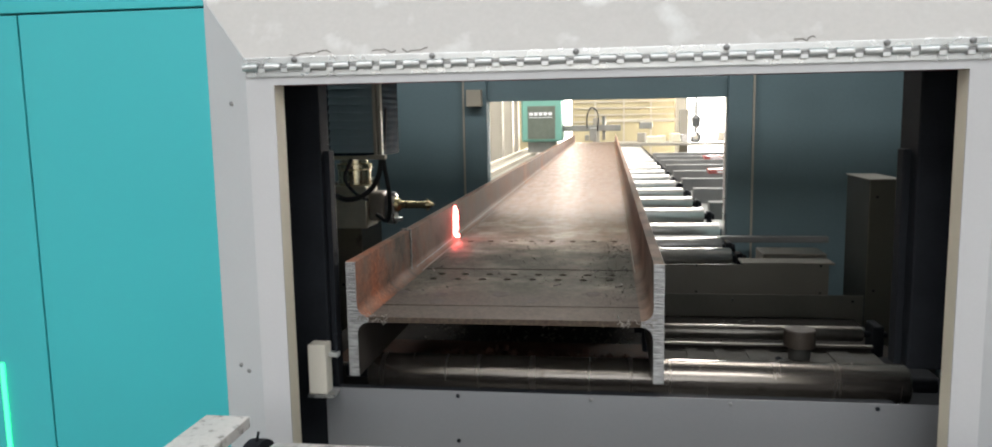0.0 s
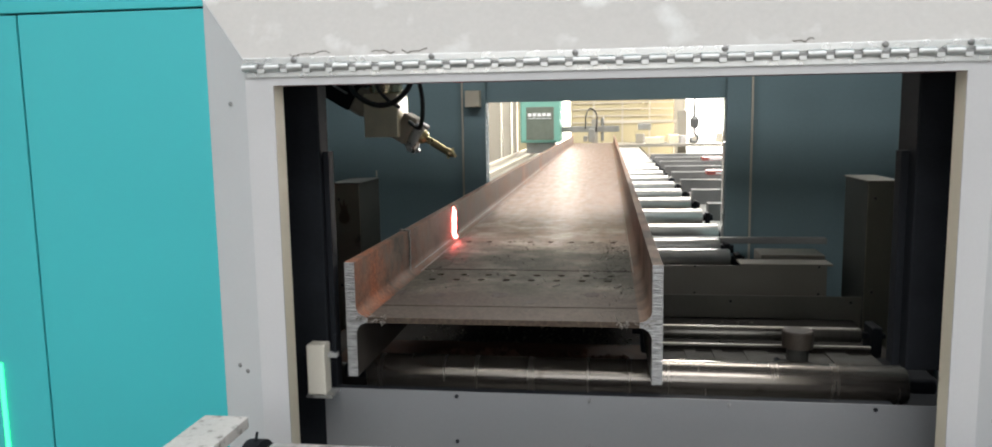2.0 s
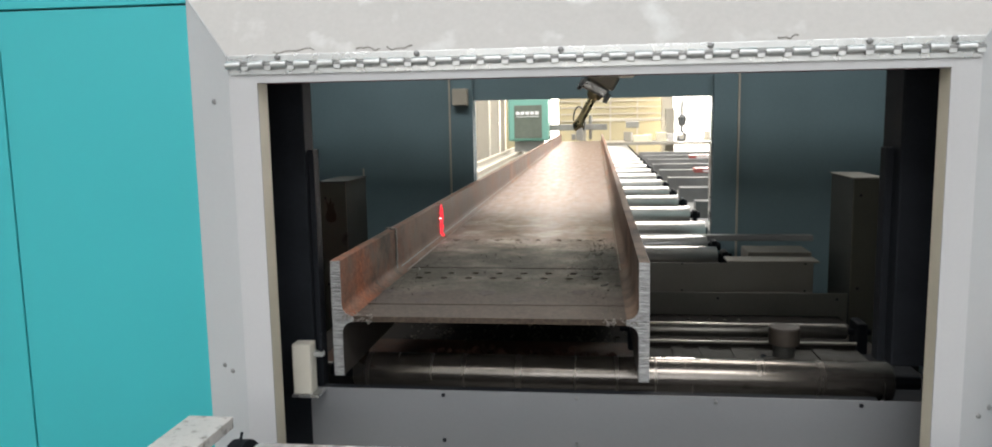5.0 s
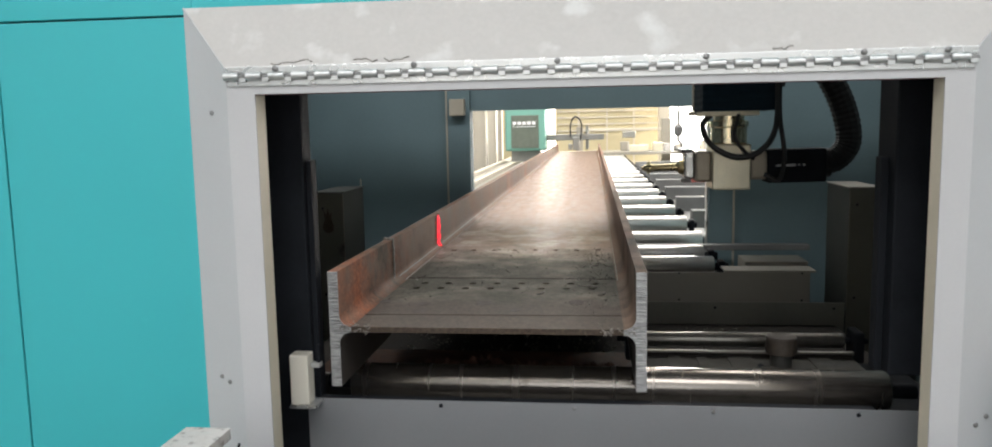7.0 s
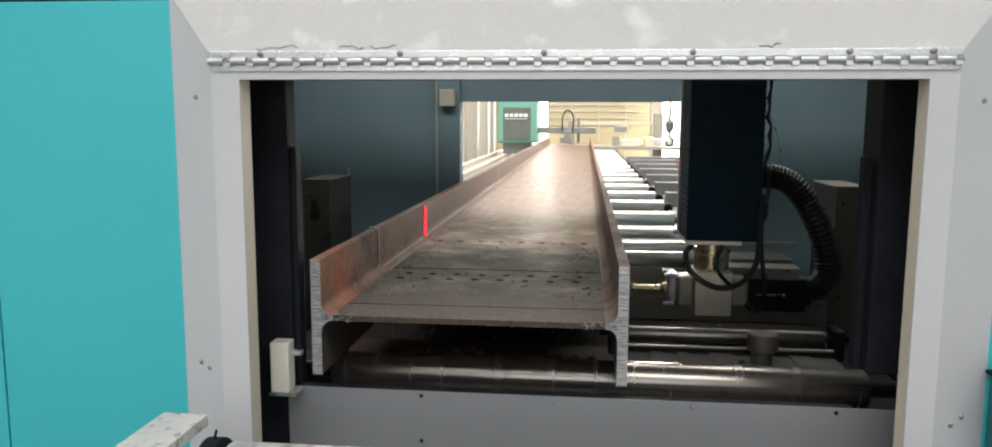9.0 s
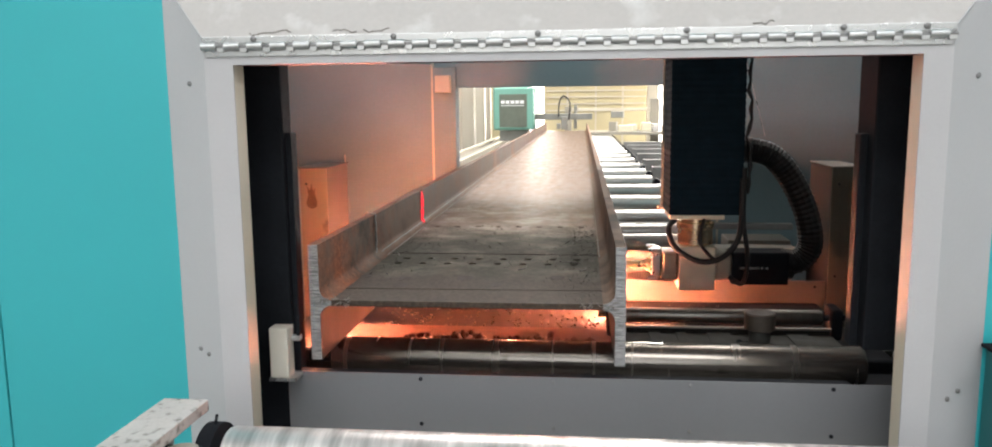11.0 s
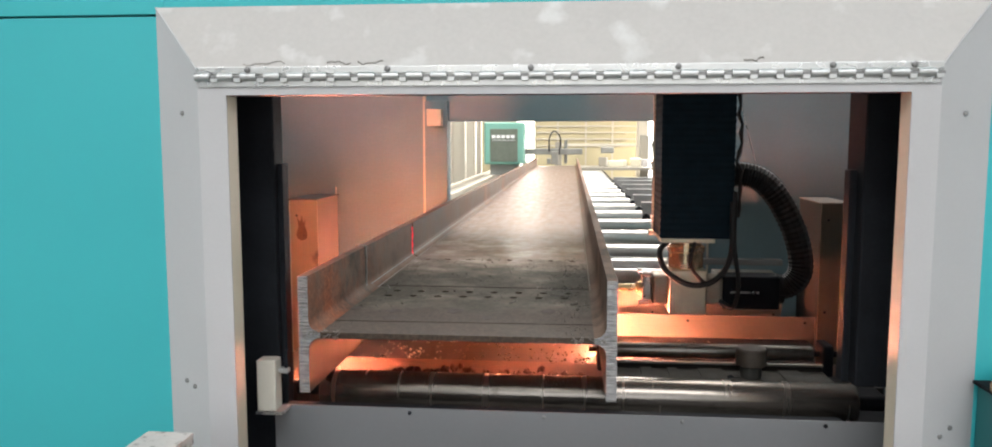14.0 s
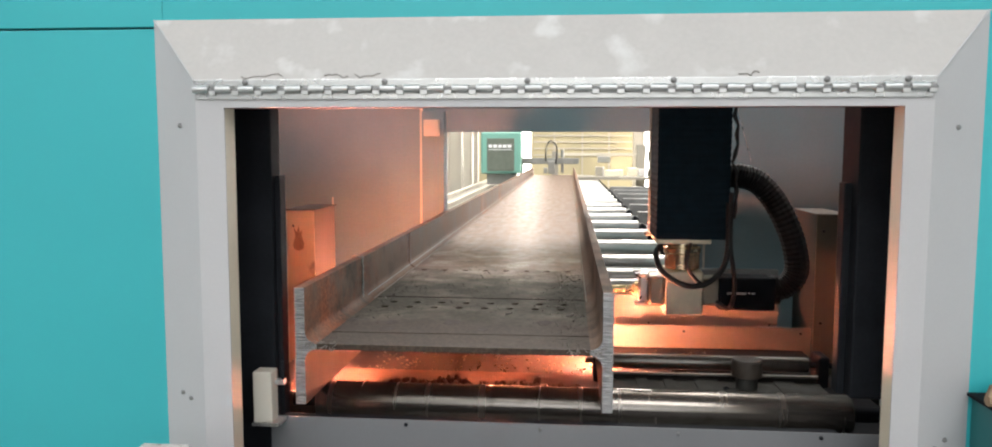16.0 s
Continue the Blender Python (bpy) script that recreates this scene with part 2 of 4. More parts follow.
RAG = mat("brown_wood_offcut", (0.28, 0.19, 0.12), 0.75, 0, 0.4, 18, 90, 0.3)
DUSTY = mat("dusty_cream_paint", (0.50, 0.475, 0.455), 0.65, 0, 0.2, 9, 120, 0.1, spots=((0.20, 0.18, 0.165), 38, 0.54, 0.68))
DAY = glow("daylight_backdrop", (1.0, 0.96, 0.9), 6.0)
HOT = glow("white_hot_steel", (1.0, 0.11, 0.10), 40.0)
WARM = glow("red_hot_steel", (1.0, 0.04, 0.06), 1.6)
SPARK = glow("spark_jet_light", (1.0, 0.268, 0.15), 2600.0)
SPARKLET = glow("flying_spark_light", (1.0, 0.6, 0.35), 25.0)
LED = glow("green_led", (0.05, 1.0, 0.35), 2.5)


# ---- mesh helpers ----
def box(bm, x0, x1, y0, y1, z0, z1, bevel=0.0):
    vs = [bm.verts.new((x, y, z)) for x in (x0, x1) for y in (y0, y1) for z in (z0, z1)]
    fs = [bm.faces.new([vs[i] for i in q]) for q in
          ((0, 1, 3, 2), (4, 6, 7, 5), (0, 4, 5, 1), (2, 3, 7, 6), (0, 2, 6, 4), (1, 5, 7, 3))]
    if bevel:
        es = {e for f in fs for e in f.edges}
        bmesh.ops.bevel(bm, geom=list(es), offset=bevel, segments=2, profile=0.5, affect='EDGES')
    return bm


def B(x0, x1, y0, y1, z0, z1, bevel=0.0):
    return box(bmesh.new(), x0, x1, y0, y1, z0, z1, bevel)


def tube(bm, a, b, r, r2=None, seg=24, caps=True):
    a, b = Vector(a), Vector(b)
    m = Matrix.Translation((a + b) / 2) @ (b - a).to_track_quat("Z", "Y").to_matrix().to_4x4()
    bmesh.ops.create_cone(bm, cap_ends=caps, segments=seg, radius1=r, radius2=r if r2 is None else r2,
                          depth=(b - a).length, matrix=m)
    return bm


def T(a, b, r, r2=None, seg=24):
    return tube(bmesh.new(), a, b, r, r2, seg)


def lathe(bm, profile, at, axis, seg=28):
    """profile: (along, radius) pairs turned about axis."""
    q = Vector(axis).to_track_quat("Z", "Y").to_matrix().to_4x4()
    m = Matrix.Translation(at) @ q
    rings = [[bm.verts.new(m @ Vector((r * math.cos(2 * math.pi * k / seg), r * math.sin(2 * math.pi * k / seg), h)))
              for k in range(seg)] for h, r in profile]
    for p, q2 in zip(rings, rings[1:]):
        for k in range(seg):
            bm.faces.new((p[k], p[(k + 1) % seg], q2[(k + 1) % seg], q2[k]))
    bm.faces.new(rings[0][::-1])
    bm.faces.new(rings[-1])
    return bm


def sweep(bm, pts, r, seg=10, ribs=0.0, closed_ends=True):
    """A round tube along points; ribs makes every second ring larger."""
    pts = [Vector(p) for p in pts]
    rings = []
    up = Vector((0, 1, 0))
    for i, p in enumerate(pts):
        d = (pts[min(i + 1, len(pts) - 1)] - pts[max(i - 1, 0)]).normalized()
        u = up.cross(d)
        u = u.normalized() if u.length > 0.05 else Vector((1, 0, 0))
        w = d.cross(u).normalized()
        rr = r * (1 + (ribs if i % 2 else -ribs))
        rings.append([bm.verts.new(p + rr * (math.cos(2 * math.pi * k / seg) * u + math.sin(2 * math.pi * k / seg) * w))
                      for k in range(seg)])
    for a, b in zip(rings, rings[1:]):
        for k in range(seg):
            bm.faces.new((a[k], a[(k + 1) % seg], b[(k + 1) % seg], b[k]))
    if closed_ends:
        bm.faces.new(rings[0][::-1])
        bm.faces.new(rings[-1])
    return bm


def spline(ctrl, n):
    """Catmull-Rom points through ctrl."""
    c = [Vector(p) for p in ctrl]
    c = [2 * c[0] - c[1]] + c + [2 * c[-1] - c[-2]]
    out = []
    for i in range(n):
        s = i / (n - 1) * (len(c) - 3)
        k = min(int(s), len(c) - 4)
        f = s - k
        p0, p1, p2, p3 = c[k:k + 4]
        out.append(0.5 * (2 * p1 + (p2 - p0) * f + (2 * p0 - 5 * p1 + 4 * p2 - p3) * f * f + (3 * p1 - p0 - 3 * p2 + p3) * f ** 3))
    return out


def prism(bm, outline, y0, y1):
    """outline: (x, z) pairs, extruded along y."""
    a = [bm.verts.new((x, y0, z)) for x, z in outline]
    b = [bm.verts.new((x, y1, z)) for x, z in outline]
    n = len(outline)
    bm.faces.new(a)
    bm.faces.new(b[::-1])
    for i in range(n):
        bm.faces.new((a[i], b[i], b[(i + 1) % n], a[(i + 1) % n]))
    return bm


def mesh_of(name, bm, material, smooth=False):
    bmesh.ops.recalc_face_normals(bm, faces=bm.faces)
    me = bpy.data.meshes.new(name)
    bm.to_mesh(me)
    bm.free()
    for m in (material if isinstance(material, (list, tuple)) else [material]):
        me.materials.append(m)
    if smooth:
        for p in me.polygons:
            p.use_smooth = True
        try:
            me.set_sharp_from_angle(angle=radians(35))
        except AttributeError:
            pass
    return me


def part(name, bm, material, parent=None, label="", smooth=False):
    ob = new(name, mesh_of(name, bm, material, smooth))
    ob.parent = parent
    return tagged(ob, label)


def thing(name, label, category, at=(0, 0, 0), group="", kind=""):
    ob = new(name)
    ob.location = at
    ob.empty_display_size = 0.05
    return tagged(ob, label, category, group, kind)


def solid(name, bm, material, label, category="", kind="structure", smooth=False, group=""):
    return tagged(new(name, mesh_of(name, bm, material, smooth)), label, category, group, kind)


# ---- measures ----
YO, YW = -0.22, -0.15                    # front of the surround, teal front wall
OX0, OX1, OZ = -0.472, 0.9715, 1.538      # opening
IX0, IX1, IZ = -0.537, 1.029, 1.592      # where the surround starts to slope
BX0, BX1, BZ = -0.662, 1.160, 1.740      # outer edge of the surround
YB = 2.8                                 # rear wall of the cutting room
RX0, RX1, RZ = -1.5, 2.0, 2.4            # inside of the cutting room
FX0, FX1, FZ = -0.44, 0.928, 1.55        # rear opening
BASE = 0.45                              # lower edge of both openings


# ---- hall ----
def hall():
    solid("floor", B(-7, 9, -9, 21, -0.2, 0), CONC, "worn grey concrete floor of the workshop", "floor")
    solid("wall_west", B(-7.2, -7, -9, 21, 0, 8), HALLW, "pale grey sheet side wall of the workshop", "wall")
    solid("wall_east", B(9, 9.2, -9, 21, 0, 8), HALLW, "pale grey sheet side wall of the workshop", "wall")
    bm = bmesh.new()
    # gap below 4.5 m is an unseen door, added for the frontal lamp
    for x0, x1, z0 in ((-7, -3, 0), (4, 9, 0), (-3, 4, 4.5)):
        box(bm, x0, x1, -9.2, -9, z0, 8)
    solid("wall_south", bm, HALLW, "pale grey sheet end wall of the workshop", "wall")
    bm = bmesh.new()
    for x0, x1, z0, z1 in ((-7, -1.15, 0, 8), (-0.68, 2.0, 0, 8), (5.5, 9, 0, 8), (-1.15, -0.68, 3.2, 8), (2.0, 5.5, 4.2, 8)):
        box(bm, x0, x1, 19, 19.2, z0, z1)
    solid("wall_north", bm, YWALL, "cream sheet end wall with two tall bright openings", "wall")
    bm = bmesh.new()
    for y0, y1 in ((-9, -7.3), (-3.9, 4.5), (15.5, 21)):
        box(bm, -7, 9, y0, y1, 8, 8.2)
    for y0, y1, x0, x1 in ((-7.3, -3.9, -6.4, 7.4), (4.5, 15.5, -4.2, 5.2)):
        box(bm, -7, x0, y0, y1, 8, 8.2)
        box(bm, x1, 9, y0, y1, 8, 8.2)
    box(bm, -4.2, 5.2, 8.9, 9.1, 8.0, 8.2)
    solid("ceiling", bm, ROOFM, "grey sheet roof with open skylight strips", "ceiling")
    solid("backdrop", B(-7, 9, 20.7, 20.8, 0, 8), DAY, "bright daylight beyond the workshop doors", "backdrop")
    # sheet seams and girts of the far wall
    w = bpy.data.objects["wall_north"]
    for z in (1.28, 1.45, 1.62, 1.78, 1.95, 2.2):
        part("girt", B(-0.66, 1.98, 18.96, 18.998, z, z + 0.035), COLUMN, w)
    for x in (-0.1, 0.62, 1.3):
        part("girt", B(x, x + 0.04, 18.95, 18.998, 0.2, 4), COLUMN, w)
    col = thing("hall_column", "pale painted steel column of the workshop", "column", (-1.75, 12.5, 0), "hall columns")
    part("web_plate", B(-0.11, 0.11, -0.006, 0.006, 0, 8), COLUMN, col)
    part("flange_plate", B(-0.13, -0.11, -0.12, 0.12, 0, 8), COLUMN, col)
    part("flange_plate", B(0.11, 0.13, -0.12, 0.12, 0, 8), COLUMN, col)
    copy_thing(col, pose(-1.98, 16.0, 0))
    copy_thing(col, pose(-2.05, 17.8, 0))
    copy_thing(col, pose(2.0, 18.2, 0))


hall()


# ---- machine enclosure ----
def enclosure():
    wt = 0.06
    # teal front, in sheets with narrow seams
    front = thing("machine_front", "glossy teal painted steel front of the cutting machine", "machine panel", kind="structure")
    g = 0.0025
    for x0, x1, z0, z1 in ((-3.2, -1.138 - g, 0.05, 1.723 - g), (-1.138 + g, BX0 + 0.02, 0.05, 1.723 - g),
                           (-3.2, BX0 + 0.02, 1.723 + g, 2.5), (BX0 + 0.02, 3.4, BZ - 0.02, 2.5),
                           (BX1 - 0.02, 3.4, 0.05, BZ - 0.02), (BX0 + 0.02, BX1 - 0.02, 0.05, BASE)):
        part("panel", B(x0, x1, YW, YW + 0.03, z0, z1, 0.0018), TEAL, front)
    for x in (-3.2, 3.37):
        part("side_panel", B(x, x + 0.03, YW + 0.031, YB + 0.1, 0.05, 2.5, 0.0018), TEAL, front)
    part("plinth", B(-3.18, 3.38, YW + 0.035, YW + 0.06, 0.0, 0.3), BLACK, front)
    solid("wall_inner_front", front_wall(), BLACK, "dark painted inner face of the machine front", "wall")
    solid("wall_left", B(RX0 - wt, RX0, YW + 0.05, YB + wt, 0, RZ), ROOM, "dark grey-green side wall of the cutting room", "wall")
    solid("wall_right", B(RX1, RX1 + wt, YW + 0.05, YB + wt, 0, RZ), ROOM, "dark grey-green side wall of the cutting room", "wall")
    bm = bmesh.new()
    box(bm, RX0, FX0, YB, YB + wt, 0, RZ)
    box(bm, FX1, RX1, YB, YB + wt, 0, RZ)
    box(bm, FX0, FX1, YB, YB + wt, FZ, RZ)
    box(bm, FX0, FX1, YB, YB + wt, 0, BASE)
    rear = solid("wall_rear", bm, ROOM, "dark grey-green rear wall with an opening for the beam", "wall")
    for x0, x1, z0, z1 in ((FX0 - 0.135, FX0 - 0.002, BASE, FZ + 0.12), (FX1 + 0.002, FX1 + 0.135, BASE, FZ + 0.12)):
        part("jamb", B(x0, x1, YB - 0.05, YB - 0.001, z0, z1, 0.004), ROOM, rear)
    # pale strips stand for jamb edges that catch the light
    part("edge_strip", B(FX0 - 0.145, FX0 - 0.1352, YB - 0.054, YB - 0.001, BASE, FZ + 0.2), COLUMN, rear)
    part("edge_strip", B(FX1 + 0.1352, FX1 + 0.146, YB - 0.054, YB - 0.001, BASE, FZ + 0.2), COLUMN, rear)
    part("edge_strip", B(FX1 - 0.006, FX1 - 0.001, YB - 0.02, YB + 0.06, BASE, FZ), ZINC, rear)
    part("bracket", B(-0.552, -0.466, YB - 0.12, YB - 0.052, FZ - 0.028, FZ + 0.068, 0.004), CREAM, rear)
    bm = bmesh.new()
    box(bm, RX0 - wt, RX1 + wt, YW + 0.05, 0.70, RZ, RZ + wt)      # unseen roof, left open above the pit to let hall light in
    box(bm, RX0 - wt, RX1 + wt, 2.72, YB + wt, RZ, RZ + wt)
    solid("ceiling_machine", bm, ROOM, "unseen dark steel roof of the cutting room, with a gap added for light", "ceiling")
    solid("floor_machine", B(RX0, RX1, YW + 0.05, YB, 0.001, 0.05), BED, "dark oily floor plate of the cutting room", "floor")


def front_wall():
    bm = bmesh.new()
    y0, y1 = YW + 0.034, YW + 0.05
    box(bm, RX0 - 0.06, OX0 - 0.03, y0, y1, 0, RZ)
    box(bm, OX1 + 0.03, RX1 + 0.06, y0, y1, 0, RZ)
    box(bm, OX0 - 0.03, OX1 + 0.03, y0, y1, OZ + 0.03, RZ)
    box(bm, OX0 - 0.03, OX1 + 0.03, y0, y1, 0, BASE)
    return bm


enclosure()


def quadslab(bm, a, b, c, d, t):
    """A slab with front corners a, b, c, d and thickness t behind them."""
    a, b, c, d = (Vector(p) for p in (a, b, c, d))
    n = (b - a).cross(d - a).normalized() * t
    f = [bm.verts.new(p) for p in (a, b, c, d)]
    k = [bm.verts.new(p + n) for p in (a, b, c, d)]
    bm.faces.new(f)
    bm.faces.new(k[::-1])
    for i in range(4):
        bm.faces.new((f[i], k[i], k[(i + 1) % 4], f[(i + 1) % 4]))
    return bm


def surround():
    s = thing("opening_surround", "grey painted sheet-metal surround with sloping sides", "machine frame", kind="structure")
    t = 0.004
    zb = BASE - 0.02
    part("hood", quadslab(bmesh.new(), (IX0, YO, IZ), (BX0, YW, BZ), (BX1, YW, BZ), (IX1, YO, IZ), t), HOOD, s,
         "pale scuffed sloping hood sheet")
    part("side_sheet", quadslab(bmesh.new(), (IX0, YO, zb), (BX0, YW, zb), (BX0, YW, BZ), (IX0, YO, IZ), t), GREY, s)
    part("side_sheet", quadslab(bmesh.new(), (IX1, YO, IZ), (BX1, YW, BZ), (BX1, YW, zb), (IX1, YO, zb), t), GREY, s)
    part("face_strip", B(IX0, OX0, YO, YO + t, zb, IZ, 0), GREY, s)
    part("face_strip", B(OX1, IX1, YO, YO + t, zb, IZ, 0), GREY, s)
    part("face_strip", B(OX0, OX1, YO, YO + t, OZ, IZ, 0), GREY, s)
    part("return_edge", B(OX0 - t, OX0, YO + t, YO + 0.055, zb, OZ + t), CREAM, s, "cream painted return edge")
    part("return_edge", B(OX1, OX1 + t, YO + t, YO + 0.055, zb, OZ + t), CREAM, s, "cream painted return edge")
    part("return_edge", B(OX0, OX1, YO + t, YO + 0.055, OZ, OZ + t), REDEDGE, s, "dull red return edge")

    def screw(x, z, y):
        b = lathe(bmesh.new(), [(0, 0.0055), (0.002, 0.0055), (0.0035, 0.004), (0.004, 0.001)], (x, y, z), (0, -1, 0), 12)
        part("screw", b, SCREWM, s, smooth=True)
    def slope_y(x):
        return YO + (YW - YO) * ((IX0 - x) / (IX0 - BX0) if x < IX0 else (x - IX1) / (BX1 - IX1))
    for x, z in ((-0.587, 1.500), (-0.606, 0.881), (-0.580, 0.872), (1.092, 1.495), (1.073, 0.810), (1.0996, 0.8246)):
        screw(x, z, slope_y(x) - 0.0005)
    rnd = random.Random(8)
    for x0, x1 in ((-0.434, -0.340), (-0.246, -0.193), (-0.179, -0.122), (0.637, 0.679)):
        pts = []
        for i in range(22):
            x = x0 + (x1 - x0) * i / 21
            z = IZ + 0.009 + 0.005 * abs(math.sin(i * 0.31 + x0 * 9)) + 0.006 * abs(math.sin(i * 0.13 + x0 * 23)) ** 3 + rnd.uniform(-0.0012, 0.0012)
            pts.append((x, YO + (z - IZ) * (YW - YO) / (BZ - IZ) - 0.0004, z))
        bm = sweep(bmesh.new(), pts, 0.0016, 5, 0.5)
        part("paint_flake", bm, SCUFF, s, "grey flaking paint")
    # mitre welds between hood and sides
    for a, b in (((IX0, YO, IZ), (BX0, YW, BZ)), ((IX1, YO, IZ), (BX1, YW, BZ))):
        part("mitre_seam", T(a, b, 0.0022, seg=8), GREY, s)


surround()


def hinge():
    h = thing("piano_hinge", "long bright zinc hinge screwed along the hood edge", "hinge")
    z = 1.5755
    part("upper_leaf", B(IX0, IX1, YO - 0.006, YO - 0.0005, 1.5828, 1.5985, 0.001), ZINC, h)
    part("lower_leaf", B(IX0 + 0.006, IX1 - 0.006, YO - 0.004, YO - 0.0005, 1.5556, 1.567, 0.001), ZINC, h)
    part("backing_strip", B(IX0, IX1, YO - 0.0032, YO - 0.0005, 1.5672, 1.5826), ZINC, h)
    part("pin", T((IX0, YO - 0.008, z), (IX1, YO - 0.008, z), 0.005, seg=10), SCREWM, h)
    n = 30
    pitch = (IX1 - IX0) / n
    kn = mesh_of("knuckle", tube(bmesh.new(), (0, 0, 0), (pitch * 0.66, 0, 0), 0.0085, seg=14), ZINC, True)
    tab = mesh_of("tab", B(0, pitch * 0.3, -0.004, 0.004, -0.008, 0.002, 0.001), ZINC)
    for i in range(n):
        for nm, me, dx, dz in (("knuckle", kn, 0.0, 0.0015), ("tab", tab, pitch * 0.68, -0.003)):
            o = new(nm, me)
            o.parent = h
            o.location = (IX0 + i * pitch + dx, YO - 0.0085, z + dz)
    for x in (-0.419, -0.1096, 0.1977, 0.5028, 0.812, 0.9715):
        part("screw", lathe(bmesh.new(), [(0, 0.0065), (0.003, 0.0065), (0.005, 0.004), (0.0055, 0.001)],
                            (x, YO - 0.006, 1.592), (0, -1, 0), 12), SCREWM, h, smooth=True)


hinge()


# ---- cutting room ----
def room_fittings():
    for side, x0, x1 in (("left", -0.70, -0.444), ("right", 0.955, 1.2)):
        p = thing("door_post", "black steel post beside the opening", "post", (0, 0, 0), "door posts")
        part("post_body", B(x0, x1, -0.02, 0.045 if side == "left" else 0.10, 0.05 if side == "left" else 0.86, 2.399, 0.004), BLACK, p)
        if side == "left":
            part("guide_rail", B(-0.4438, -0.430, 0.0, 0.04, 0.05, 1.382, 0.002), BLACK, p)
        else:
            part("guide_rail", B(0.937, 0.9548, 0.02, 0.06, 0.86, 1.37, 0.002), BLACK, p)
    # apron in front of the first roller
    a = thing("apron_panel", "grey painted apron panel with small screws", "panel")
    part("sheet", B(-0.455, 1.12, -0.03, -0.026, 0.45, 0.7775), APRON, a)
    part("lip", B(-0.425, 0.93, -0.0258, 0.0, 0.769, 0.7775), BLACK, a)
    for i, x in enumerate((-0.110, 0.223, 0.556, 0.890)):
        for z in (0.766, 0.648):
            part("screw", lathe(bmesh.new(), [(0, 0.005), (0.003, 0.005), (0.0045, 0.001)], (x, -0.0305, z), (0, -1, 0), 10),
                 SCREWM if 0 < i < 3 else BLACK, a, smooth=True)
    # switch box on the post
    b = thing("switch_box", "pale grey limit switch box on a bracket", "switch box")
    part("case", B(-0.479, -0.4315, -0.085, -0.04, 0.777, 0.905, 0.004), SWITCH, b, "pale beige switch case")
    part("bracket", B(-0.482, -0.414, -0.088, -0.022, 0.770, 0.7765), ZINC, b)
    part("lever", B(-0.417, -0.409, -0.06, -0.05, 0.872, 0.926, 0.002), BLACK, b)
    part("stop_arm", B(-0.4312, -0.407, -0.065, -0.045, 0.868, 0.880, 0.002), ZINC, b)


room_fittings()


def roller(name, label, x0, x1, y, r, material, group, top=0.80, bearing=True):
    z = top - r
    o = thing(name, label, "roller", (0, y, z), group)
    bm = lathe(bmesh.new(), [(0, r * 0.55), (0.002, r * 0.93), (0.008, r), (x1 - x0 - 0.008, r), (x1 - x0 - 0.002, r * 0.93),
                             (x1 - x0, r * 0.55)], (x0, 0, 0), (1, 0, 0), 40)
    part("barrel", bm, material, o, smooth=True)
    part("shaft", T((x0 - 0.07, 0, 0), (x1 + 0.07, 0, 0), r * 0.4, seg=16), BLACK, o, smooth=True)
    if bearing:
        for x in (x0 - 0.045, x1 + 0.02):
            part("bearing_block", B(x, x + 0.03, -0.045, 0.045, -0.06, 0.035, 0.006), BLACK, o)
    return o


